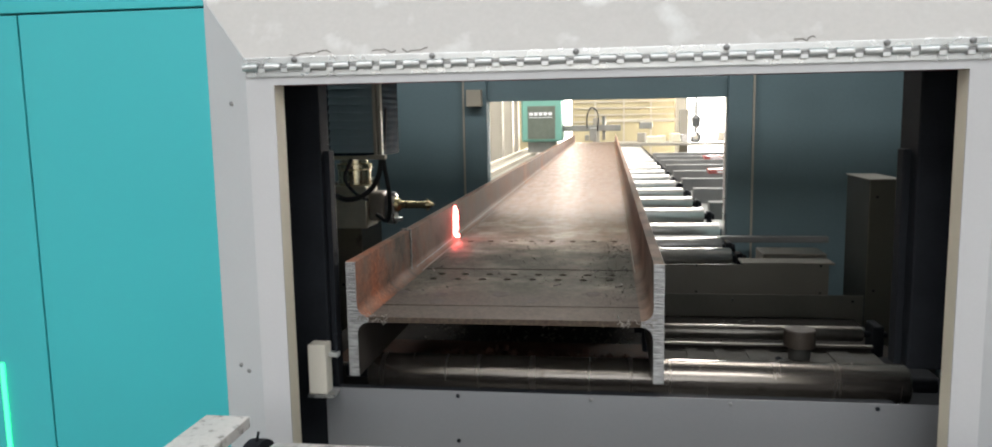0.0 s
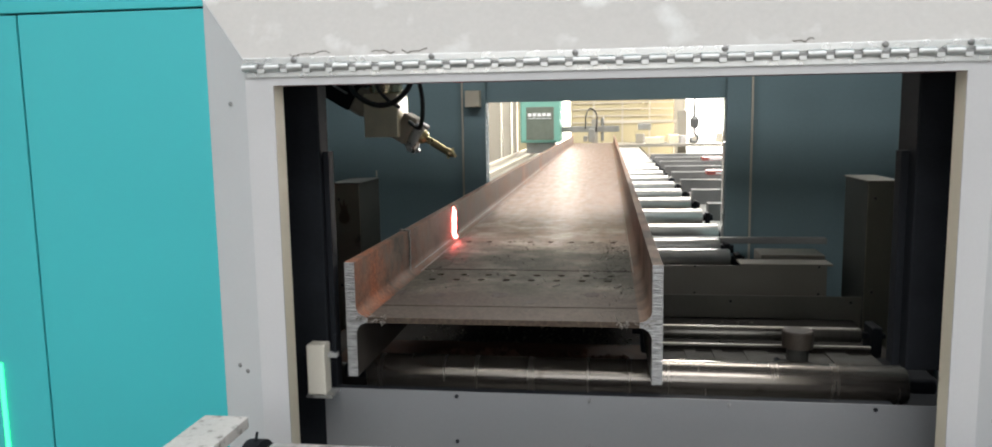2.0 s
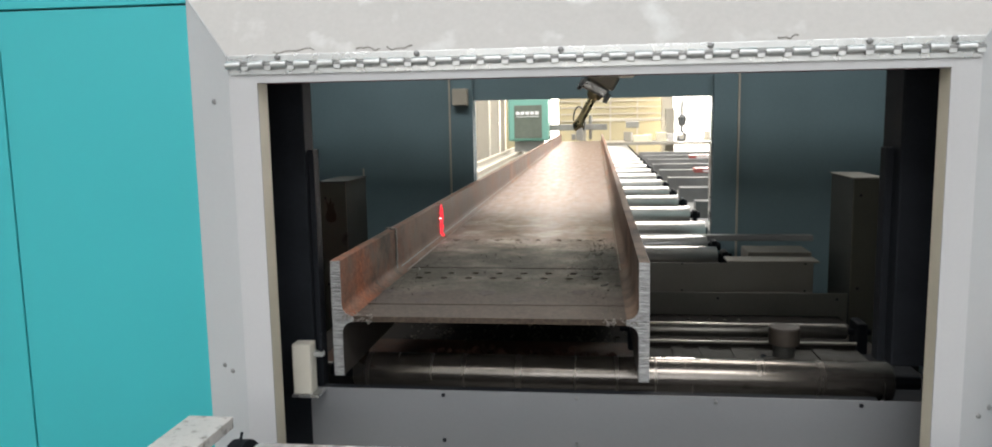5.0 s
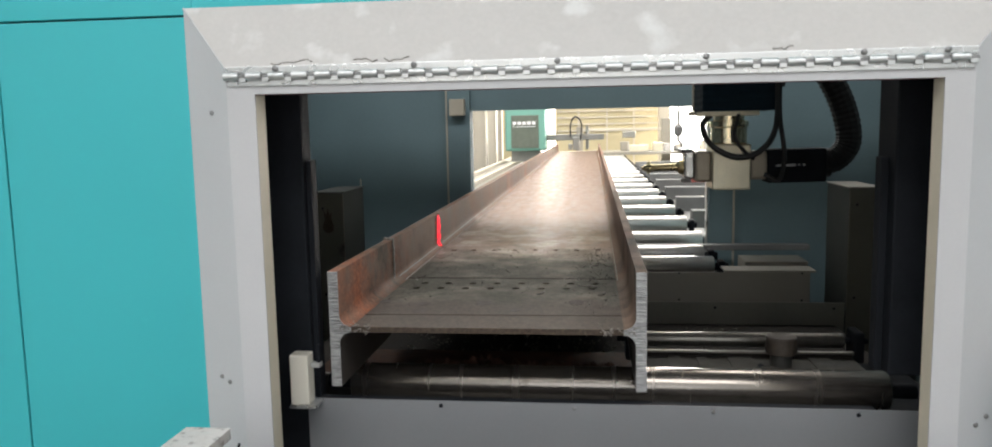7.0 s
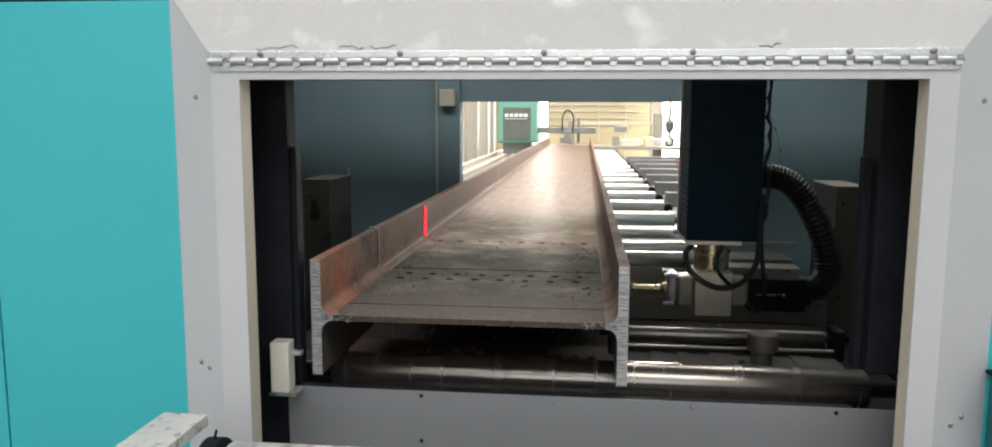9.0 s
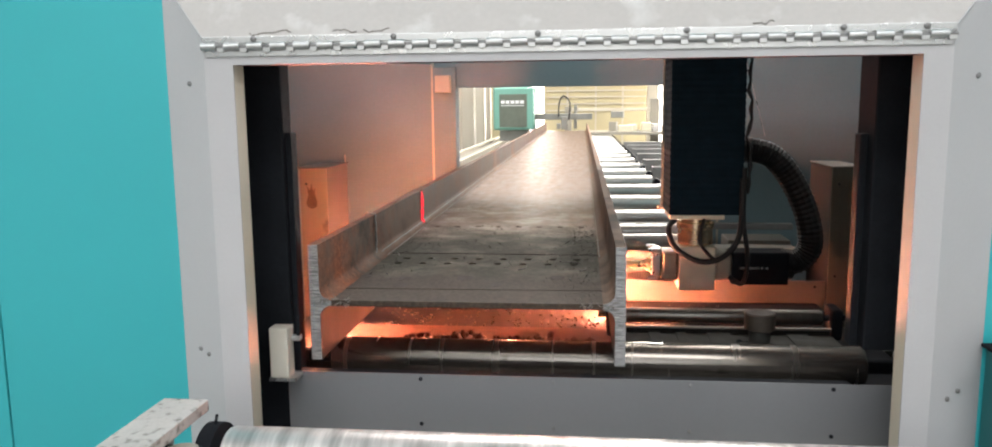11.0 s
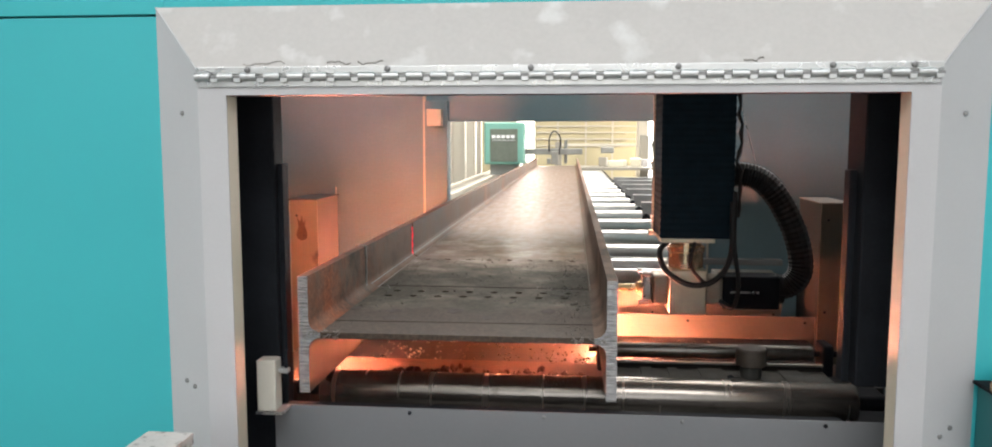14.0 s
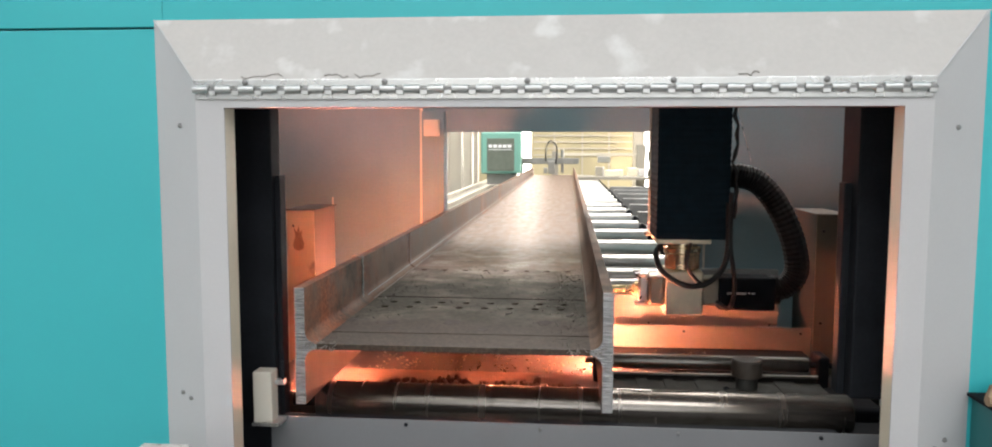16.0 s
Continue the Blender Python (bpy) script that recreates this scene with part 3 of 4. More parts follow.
def bed():
    roller("feed_roller", "worn bright steel roller under the beam end", -0.405, 1.036, 0.205, 0.051, ROLLER, "machine rollers", bearing=False)
    roller("slide_rod", "polished round steel slide rod on the bed", 0.415, 1.035, 0.58, 0.023, ROD, "slide rods", top=0.804)
    b = thing("machine_bed", "oily black machine bed between the rollers", "machine bed")
    part("bed_plate", B(-0.62, 1.022, 0.012, 0.70, 0.62, 0.655, 0.003), BED, b)
    part("front_rib", B(-0.55, 1.02, 0.285, 0.31, 0.656, 0.735, 0.003), BED, b)
    part("rear_rib", B(0.42, 1.02, 0.44, 0.455, 0.656, 0.779, 0.003), TRAY, b)
    part("edge_bar", B(0.42, 1.02, 0.4275, 0.441, 0.7795, 0.787, 0.002), ROD, b, "worn steel edge bar")
    part("edge_bar", B(-0.55, 0.62, 0.285, 0.298, 0.7355, 0.742, 0.002), ROD, b)
    part("bed_top", B(0.42, 1.02, 0.3105, 0.4265, 0.70, 0.767, 0.002), BEDTOP, b, "worn oily top of the bed")
    part("slag_ledge", B(-0.60, 0.415, 0.3105, 0.70, 0.692, 0.70, 0.002), RUSTY, b, "rusty ledge behind the roller")
    for x, w in ((0.49, 0.035), (0.57, 0.03), (0.66, 0.07), (0.89, 0.06)):
        part("clamp_bar", B(x, x + w, 0.311, 0.426, 0.7675, 0.771, 0.001), BEDTOP, b)
    for x in (0.52, 0.68, 0.93, 0.975):
        part("oil_cup", lathe(bmesh.new(), [(0, 0.016), (0.006, 0.016), (0.008, 0.011)], (x, 0.295, 0.7355), (0, 0, 1), 12), BLACK, b, smooth=True)
    for x in (-0.6, 0.96):
        part("pedestal", B(x, x + 0.05, 0.02, 0.7, 0.05, 0.62), BED, b)
    p = thing("slag_tray", "dark oily sheet-metal slag tray under the cut", "tray")
    part("tray_floor", B(-0.84, 1.3, 0.72, 1.58, 0.56, 0.58), TRAY, p)
    part("tray_lip", B(-0.84, 1.3, 0.705, 0.719, 0.56, 0.64), BED, p)
    for x in (-0.8, 1.22):
        part("tray_leg", B(x, x + 0.05, 0.8, 1.5, 0.05, 0.5598), BED, p)
    # black block added to fill the dark area past the roller end
    part("end_block", B(1.025, 1.2, 0.03, 0.62, 0.06, 0.70, 0.004), BLACK, b)
    k = thing("locating_stop", "dark round steel stop on the bed", "stop", (0.80, 0.36, 0.656))
    part("stop_pin", lathe(bmesh.new(), [(0, 0.03), (0.145, 0.03)], (0, 0, 0), (0, 0, 1)), BED, k, smooth=True)
    part("stop_cap", lathe(bmesh.new(), [(0.1455, 0.040), (0.148, 0.043), (0.192, 0.043), (0.196, 0.040)],
                           (0, 0, 0), (0, 0, 1)), STOPM, k, "dark brown turned cap", smooth=True)
    part("hose_fitting", T((-0.10, -0.02, 0.1), (-0.03, -0.01, 0.1), 0.012, seg=10), BLACK, k)
    part("fitting_nut", T((-0.075, -0.05, 0.09), (-0.055, -0.0, 0.1), 0.017, seg=6), BLACK, k)
    # rear roller bed of the room
    t = thing("roller_support", "beige-grey sheet-metal roller support box", "machine bed")
    part("front_sheet", B(-0.62, 1.235, 1.74, 1.745, 0.625, 0.781), CAB, t)
    part("top_sheet", B(0.86, 1.26, 1.735, 1.86, 0.782, 0.791, 0.002), CAB, t)
    part("body", B(-0.62, 1.23, 1.746, 2.3, 0.4, 0.70), BED, t)
    part("step_block", B(0.99, 1.28, 1.95, 2.15, 0.701, 0.795, 0.003), CAB, t)
    for x in (-0.3, 0.2, 0.66, 1.2):
        for z in (0.655, 0.778):
            part("screw", lathe(bmesh.new(), [(0, 0.005), (0.003, 0.004)], (x, 1.7395, z), (0, -1, 0), 8), BLACK, t)
    for z, y in ((0.792, 2.06), (0.79, 2.42)):
        roller("support_roller", "polished steel roller at the rear of the room", -0.5, 0.86, y, 0.055, CHROME, "machine rollers", z + 0.012)
    part("cross_rail", B(-0.6, 1.45, 2.58, 2.64, 0.75, 0.782, 0.003), TABLE, t)
    # slag pit panels and the two side cabinets
    c = thing("pit_panel", "low beige-grey panel behind the slag pit", "panel")
    part("sheet", B(-0.862, 1.343, 1.60, 1.606, 0.45, 0.675), PITM, c)
    for x in (-0.3, 0.25, 0.8, 1.3):
        part("screw", lathe(bmesh.new(), [(0, 0.006), (0.003, 0.004)], (x, 1.5995, 0.65), (0, -1, 0), 8), BLACK, c)
    for x0, x1 in ((-0.985, -0.859), (1.348, 1.47)):
        q = thing("side_cabinet", "tall beige-grey cabinet beside the slag pit", "cabinet", (0, 0, 0), "side cabinets")
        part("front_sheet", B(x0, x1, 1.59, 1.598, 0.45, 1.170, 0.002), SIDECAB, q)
        # body and left top carry shade in their colour, right top is lighter
        part("body", B(x0, x1, 1.5985, 1.92, 0.05, 1.170, 0.002), CABBODY, q, "cabinet body with its shade in the paint")
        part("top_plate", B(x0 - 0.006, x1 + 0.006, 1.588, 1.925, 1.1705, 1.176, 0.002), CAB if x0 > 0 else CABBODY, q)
        for z in (0.7, 1.1):
            part("screw", lathe(bmesh.new(), [(0, 0.006), (0.003, 0.004)], (x0 + 0.03, 1.5895, z), (0, -1, 0), 8), BLACK, q)
        if x0 < 0:
            bm = bmesh.new()
            rim = [(0.0, 0.985), (0.024, 0.996), (0.027, 1.02), (0.016, 1.055), (0.019, 1.083), (0.008, 1.068), (0.002, 1.104),
                   (-0.006, 1.07), (-0.020, 1.092), (-0.014, 1.05), (-0.026, 1.015), (-0.02, 0.995)]
            f = [bm.verts.new((x0 + 0.052 + x, 1.5894, z)) for x, z in rim]
            k = [bm.verts.new((x0 + 0.052 + x, 1.5899, z)) for x, z in rim]
            bm.faces.new(f)
            for i in range(len(rim)):
                bm.faces.new((f[i - 1], k[i - 1], k[i], f[i]))
            part("soot_mark", bm, SOOT, q, "dark flame-shaped soot mark")
            part("conduit", T((x1 - 0.008, 1.935, 0.6), (x1 - 0.014, 1.935, 1.21), 0.0035, seg=8), COLUMN, q, "thin pale conduit")


bed()


# ---- the beam ----
def h_beam():
    L, W, H, tf, tw, r = 13.5, 0.4, 0.15, 0.026, 0.007, 0.03
    zc = 0.95
    o = thing("h_beam", "rusty brown rolled steel H-beam lying on the rollers", "steel beam", (0, 0, zc))

    def flange_outline(s, lo, hi):
        """Half of a flange with its root fillet; s is the side; lo, hi limits of z."""
        pts = [(s * W, lo), (s * W, hi)]
        inner = W - tf
        arc = [(s * (inner - r + r * math.cos(a)), tw + r - r * math.sin(a)) for a in [math.radians(v) for v in range(0, 91, 15)]]
        if hi > 0.1 and lo < -0.1:
            up = [(s * inner, hi)] + arc
            dn = [(x, -z) for x, z in arc[::-1]] + [(s * inner, lo)]
            return pts + up + dn
        return pts + [(s * inner, hi), (s * inner, lo)]

    def flange(name, s, gaps):
        bm = bmesh.new()
        ys = [0.0]
        for a, b in gaps:
            ys += [a, b]
        ys += [L]
        for i in range(0, len(ys), 2):
            prism(bm, flange_outline(s, -H, H), ys[i], ys[i + 1])
        for a, b in gaps:            # below a cut the flange goes on
            prism(bm, flange_outline(s, -H, 0.012), a, b)
        me_faces = [f for f in bm.faces]
        bmesh.ops.recalc_face_normals(bm, faces=me_faces)
        for f in bm.faces:
            if abs(f.normal.y) > 0.9 and f.calc_center_median().y < 0.01:
                f.material_index = 1
            # inward faces below the web take the colour with shade in it
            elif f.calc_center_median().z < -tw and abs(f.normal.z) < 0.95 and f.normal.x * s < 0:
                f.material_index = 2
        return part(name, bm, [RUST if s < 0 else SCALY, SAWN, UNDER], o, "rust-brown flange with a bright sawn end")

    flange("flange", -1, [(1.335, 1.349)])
    flange("flange", 1, [])
    # web with bolt holes
    holes = []
    for k in range(8):
        holes += [(-0.283 + 0.0785 * k, 0.497), (-0.272 + 0.0785 * k, 0.576), (-0.296 + 0.0835 * k, 1.268)]
    web = bmesh.new()
    xi = W - tf - r
    rows = sorted({round(y, 3) for _, y in holes})
    cut = [0.0]
    for y in rows:
        cut += [y - 0.028, y + 0.028]
    cut += [L]
    hr = 0.0125

    def strip(x0, x1, y0, y1):
        for z, flip in ((tw, 1), (-tw, -1)):
            q = [web.verts.new((x, y, z)) for x, y in ((x0, y0), (x1, y0), (x1, y1), (x0, y1))[::flip]]
            web.faces.new(q)

    def cell(x0, x1, y0, y1, hx, hy):
        n = 16
        loops = []
        for z in (tw, -tw):
            sq, ci = [], []
            for k in range(n):
                a = 2 * math.pi * k / n + math.pi / 4
                ca, sa = math.cos(a), math.sin(a)
                m = max(abs(ca), abs(sa))
                u, v = ca / m, sa / m
                sq.append(web.verts.new((hx + u * ((x1 - hx) if u > 0 else (hx - x0)), hy + v * ((y1 - hy) if v > 0 else (hy - y0)), z)))
                ci.append(web.verts.new((hx + hr * ca, hy + hr * sa, z)))
            for k in range(n):
                j = (k + 1) % n
                web.faces.new((sq[k], sq[j], ci[j], ci[k]) if z > 0 else (sq[k], ci[k], ci[j], sq[j]))
            loops.append(ci)
        for k in range(n):
            j = (k + 1) % n
            web.faces.new((loops[0][k], loops[0][j], loops[1][j], loops[1][k]))

    for i in range(0, len(cut) - 1):
        y0, y1 = cut[i], cut[i + 1]
        if i % 2 == 0:
            strip(-xi, xi, y0, y1)
        else:
            y = rows[i // 2]
            xs = sorted(x for x, yy in holes if abs(yy - y) < 0.002)
            e = [-xi] + [(a + b) / 2 for a, b in zip(xs, xs[1:])] + [xi]
            for a, b, hx in zip(e, e[1:], xs):
                cell(a, b, y0, y1, hx, y)
    for y, flip in ((0.0, 1), (L, -1)):
        q = [web.verts.new((x, y, z)) for x, z in ((-xi, -tw), (xi, -tw), (xi, tw), (-xi, tw))[::flip]]
        web.faces.new(q)
    me = bpy.data.meshes.new("web")
    web.to_mesh(me)
    web.free()
    me.materials.append(MILL)
    w = new("web", me)
    w.parent = o
    tagged(w, "grey-brown steel web with two double rows of bolt holes")
    # burrs on the cut end and a rough weld line across the flange
    rnd = random.Random(3)
    bm = bmesh.new()
    for i in range(26):
        z = 0.148 - 0.14 * i / 25
        c = Vector((-W + tf + 0.001, 0.575 + rnd.uniform(-0.006, 0.006), z))
        bmesh.ops.create_icosphere(bm, subdivisions=1, radius=rnd.uniform(0.004, 0.009), matrix=Matrix.Translation(c) @ Matrix.Diagonal((0.6, 1, 1.2, 1)))
    for i in range(14):
        c = Vector((-W + tf * (i / 13), 0.575 + rnd.uniform(-0.006, 0.006), 0.15))
        bmesh.ops.create_icosphere(bm, subdivisions=1, radius=rnd.uniform(0.004, 0.008), matrix=Matrix.Translation(c))
    part("weld_line", bm, BEAD, o, "rough grey weld line", smooth=True)
    bm = bmesh.new()
    for i in range(30):
        c = Vector((-W + tf + 0.0005, (1.3205, 1.3665)[i % 2] + rnd.uniform(-0.005, 0.005), 0.02 + 0.124 * (i // 2) / 14 + rnd.uniform(-0.004, 0.004)))
        bmesh.ops.create_icosphere(bm, subdivisions=1, radius=rnd.uniform(0.002, 0.0055), matrix=Matrix.Translation(c) @ Matrix.Diagonal((0.7, 1, 1.3, 1)))
    part("cut_dross", bm, BEAD, o, "grey dross beaded along the flange cut", smooth=True)
    bm = bmesh.new()
    for i in range(60):
        s = rnd.choice((-1, 1))
        x = s * (W - tf - rnd.uniform(0.0, 0.09))
        d = rnd.uniform(0.004, 0.018)
        p = Vector((x, -0.001, tw + rnd.uniform(-0.012, 0.008)))
        tube(bm, p, p + Vector((rnd.uniform(-1, 1), -rnd.uniform(0.1, 0.4), rnd.uniform(-1, 0.6))).normalized() * d, 0.0016, 0.0004, 5)
    part("burr", bm, BEAD, o, "ragged cutting burrs")
    for x, y, k in ((-0.212, 0.272, 1.0), (-0.038, 0.285, 1.25), (0.222, 0.303, 1.1), (-0.207, 0.192, 1.1), (0.059, 0.204, 0.8), (-0.33, 0.30, 0.9)):
        bm = bmesh.new()
        rim = [bm.verts.new((x + 0.02 * k * math.cos(a) * rnd.uniform(0.8, 1.15), y + 0.027 * k * math.sin(a) * rnd.uniform(0.8, 1.15), tw + 0.0005)) for a in [math.tau * i / 14 for i in range(14)]]
        low = [bm.verts.new((v.co.x * 1.0, v.co.y, tw + 0.0002)) for v in rim]
        bm.faces.new(rim)
        for i in range(14):
            bm.faces.new((rim[i - 1], low[i - 1], low[i], rim[i]))
        bmesh.ops.recalc_face_normals(bm, faces=bm.faces[:])
        part("scorch_mark", bm, SCORCH, o, "dark brown scorch mark")
    # thin pale lines along the root fillets
    for s, x, z in ((-1, -W + tf + 0.007, tw + 0.014), (-1, -W + tf + 0.026, tw + 0.0012), (1, W - tf - 0.026, tw + 0.0012)):
        part("root_line", T((x, 0.62, z), (x, L - 0.05, z), 0.0016, seg=6), BEAD, o, "thin pale line along the flange root")
    # thin raised weld seam across the web near the end
    part("web_seam", T((-W + tf + r, 0.135, tw + 0.0005), (W - tf - r, 0.145, tw + 0.0003), 0.0012, seg=6), SCORCH, o, "fine dark seam across the web")
    part("web_seam", T((-W + tf + r, 0.665, tw + 0.0003), (W - tf - r, 0.655, tw + 0.0003), 0.0013, seg=6), SCORCH, o, "fine dark seam across the web")
    return o


h_beam()


def crumbs():
    rnd = random.Random(11)
    bm = bmesh.new()
    for i in range(240):
        k = rnd.random()
        if k < 0.45:
            x, y = rnd.gauss(0.27, 0.05), rnd.uniform(0.1, 1.2)
        elif k < 0.62:
            x, y = rnd.gauss(-0.30, 0.035), rnd.uniform(0.25, 1.1)
        else:
            x, y = rnd.uniform(-0.34, 0.34), rnd.gauss(0.95, 0.2)
        if abs(x) > 0.335 or not 0.05 < y < 1.8:
            continue
        r = rnd.choice((0.0010, 0.0012, 0.0015, 0.002, 0.002, 0.0025, 0.0035))
        m = Matrix.Translation((x, y, 0.957 + r * 0.35)) @ Euler([rnd.uniform(0, 6) for _ in range(3)]).to_matrix().to_4x4() \
            @ Matrix.Diagonal((rnd.uniform(0.8, 2.2), rnd.uniform(0.6, 1.2), rnd.uniform(0.4, 0.8), 1))
        bmesh.ops.create_icosphere(bm, subdivisions=1, radius=r, matrix=m)
    for i in range(1500):
        k = rnd.random()
        if k < 0.4:
            x, y = rnd.gauss(0.30, 0.035), rnd.uniform(0.03, 1.35)
        elif k < 0.65:
            x, y = rnd.gauss(-0.31, 0.03), rnd.uniform(0.05, 1.3)
        else:
            x, y = rnd.uniform(-0.33, 0.33), rnd.uniform(0.45, 1.3)
        if abs(x) > 0.342:
            continue
        r = rnd.uniform(0.0006, 0.0017)
        bmesh.ops.create_icosphere(bm, subdivisions=1, radius=r, matrix=Matrix.Translation((x, y, 0.957 + r * 0.3)) @ Matrix.Diagonal((1.6, 1, 0.6, 1)))
    swarf = bmesh.new()
    for i in range(34):
        if i < 22:
            x, y = rnd.gauss(0.27, 0.05), rnd.uniform(0.15, 1.1)
        else:
            x, y = rnd.uniform(-0.32, 0.2), rnd.uniform(0.3, 1.0)
        x = max(-0.33, min(0.325, x))
        a, ln = rnd.uniform(0, math.tau), rnd.choice((0.006, 0.009, 0.012, 0.02, 0.05))
        p = Vector((x, y, 0.9585))
        q = p + Vector((math.cos(a) * ln * 0.5, math.sin(a) * ln * 0.5, rnd.uniform(0.001, 0.005)))
        e = p + Vector((math.cos(a + 0.5) * ln, math.sin(a + 0.5) * ln, 0.0005))
        w = rnd.uniform(0.0012, 0.003)
        tube(swarf, p, q, w, w * 0.9, 5)
        tube(swarf, q, e, w * 0.9, w * 0.4, 5)
    solid("metal_swarf", swarf, BEAD, "pale curled metal swarf scattered on the beam web", "swarf", "stuff")
    solid("slag_crumbs", bm, SLAG, "scattered dark slag crumbs on the beam web", "slag", "stuff")
    bm = bmesh.new()
    for i in range(700):
        x, y = rnd.uniform(-0.5, 0.9), rnd.uniform(0.8, 1.5)
        r = rnd.choice((0.002, 0.003, 0.004, 0.006))
        m = Matrix.Translation((x, y, 0.58 + r * 0.3)) @ Euler([rnd.uniform(0, 6) for _ in range(3)]).to_matrix().to_4x4() \
            @ Matrix.Diagonal((rnd.uniform(0.8, 2), 1, 0.6, 1))
        bmesh.ops.create_icosphere(bm, subdivisions=1, radius=r, matrix=m)
    solid("bed_slag", bm, SLAG, "loose slag lying in the slag tray", "slag", "stuff")
    bm = bmesh.new()
    for i in range(420):
        x, y = rnd.gauss(0.02, 0.17), rnd.gauss(0.45, 0.04)
        if abs(x) > 0.34 or not 0.325 < y < 0.6:
            continue
        r = rnd.choice((0.004, 0.006, 0.008, 0.010, 0.013))
        m = Matrix.Translation((x, y, 0.70 + r * rnd.uniform(0.4, 2.4))) @ Euler([rnd.uniform(0, 6) for _ in range(3)]).to_matrix().to_4x4() \
            @ Matrix.Diagonal((rnd.uniform(0.8, 1.7), 1, rnd.uniform(0.5, 0.9), 1))
        bmesh.ops.create_icosphere(bm, subdivisions=1, radius=r, matrix=m)
    solid("ledge_rubble", bm, RUSTY, "rust-red slag rubble heaped on the ledge", "slag", "stuff")


crumbs()


# ---- cutting head ----
HY = 1.342


def cutting_head():
    h = thing("cutting_head", "plasma cutting head on a dark bellows-covered column", "cutting head", (0.75, HY, 0.81))
    # bellows column: folds
    bm = bmesh.new()
    x0, x1, y0, y1 = -0.115, 0.165, -0.10, 0.16
    n = 92
    z0, z1 = 0.215, 1.35
    rings = []
    for i in range(n + 1):
        z = z0 + (z1 - z0) * i / n
        d = 0.0014 if i % 2 else -0.0014
        rings.append([bm.verts.new((x, y, z)) for x, y in ((x0 - d, y0 - d), (x1 + d, y0 - d), (x1 + d, y1 + d), (x0 - d, y1 + d))])
    for a, b in zip(rings, rings[1:]):
        for k in range(4):
            bm.faces.new((a[k], a[(k + 1) % 4], b[(k + 1) % 4], b[k]))
    bm.faces.new(rings[0][::-1])
    bm.faces.new(rings[-1])
    bellows = part("bellows", bm, FABRIC, h, "dark blue-black folded bellows")
    # slatted sliding cover with guide strips on the far side of the column
    slat = mesh_of("slat", quadslab(bmesh.new(), (-0.105, -0.016, 0.0), (0.075, -0.016, 0.0), (0.075, 0.0, 0.031), (-0.105, 0.0, 0.031), 0.002), SLAT)
    for i in range(36):
        o = new("slat", slat)
        o.parent = bellows
        o.matrix_basis = pose(-0.01, y1 + 0.006, z0 + 0.012 + 0.0315 * i, 0, 0, 180)
    for x in (-0.108, -0.088):
        part("guide_strip", B(x - 0.013, x, y1 + 0.004, y1 + 0.03, z0 + 0.004, z1 - 0.01, 0.002), COLUMN, bellows, "pale guide strip")
    part("guide_foot", B(-0.135, -0.06, y1 + 0.004, y1 + 0.034, z0 - 0.014, z0 + 0.003, 0.003), COLUMN, bellows)
    part("base_plate", B(-0.11, 0.10, -0.09, 0.13, 0.196, 0.214, 0.003), CAST, h)
    part("rotary_drum", lathe(bmesh.new(), [(0.085, 0.066), (0.09, 0.07), (0.15, 0.07), (0.155, 0.075), (0.175, 0.075), (0.178, 0.06), (0.196, 0.06)],
                              (0, 0, 0), (0, 0, 1)), DRUM, h, "shiny turned steel rotary drum", smooth=True)
    part("wrist_block", B(-0.072, 0.072, -0.085, 0.085, -0.09, 0.086, 0.005), CAST, h, "pale silver wrist block")
    # cable loops round the drum
    part("cable", sweep(bmesh.new(), spline([(0.16, -0.11, 0.36), (0.15, -0.14, 0.15), (0.09, -0.15, 0.06), (0.0, -0.15, 0.04), (-0.09, -0.14, 0.09),
                                             (-0.115, -0.10, 0.16), (-0.08, -0.06, 0.2)], 40), 0.011), RUBBER, h, "thick black cable loop", smooth=True)
    part("cable", sweep(bmesh.new(), spline([(0.17, -0.10, 0.4), (0.165, -0.13, 0.2), (0.185, -0.13, 0.05), (0.17, -0.12, -0.05), (0.12, -0.10, -0.03)], 30),
                        0.009), RUBBER, h, smooth=True)
    part("cable", sweep(bmesh.new(), spline([(0.02, -0.10, 0.2), (0.0, -0.13, 0.12), (0.04, -0.12, 0.06), (0.08, -0.09, 0.03)], 20), 0.007), RUBBER, h, smooth=True)
    # ragged edge of the bellows seam
    rnd = random.Random(5)
    pts = [(x1 + 0.012 + rnd.uniform(-0.008, 0.012), y0 - 0.006, 0.30 + 0.036 * i) for i in range(30)]
    part("seam_cord", sweep(bmesh.new(), pts, 0.007, 6, 0.3), RUBBER, bellows, "ragged seam cord")
    part("loose_thread", sweep(bmesh.new(), spline([(0.16, -0.11, 0.80), (0.19, -0.10, 0.70), (0.245, -0.08, 0.52)], 12), 0.0011, 5), ZINC, h, "thin loose thread")
    # tilting unit: torch towards -x, drive towards +x
    t = part("tilt_unit", lathe(bmesh.new(), [(-0.07, 0.05), (-0.067, 0.055), (0.067, 0.055), (0.07, 0.05)], (0, 0, 0), (0, 1, 0)), CAST, h, smooth=True)
    part("torch_mount", B(-0.135, -0.073, -0.062, 0.055, -0.058, 0.062, 0.010), MOUNT, t, "dull grey torch mounting flange")
    part("clamp", B(-0.175, -0.136, -0.045, 0.045, -0.045, 0.07, 0.008), ZINC, t)
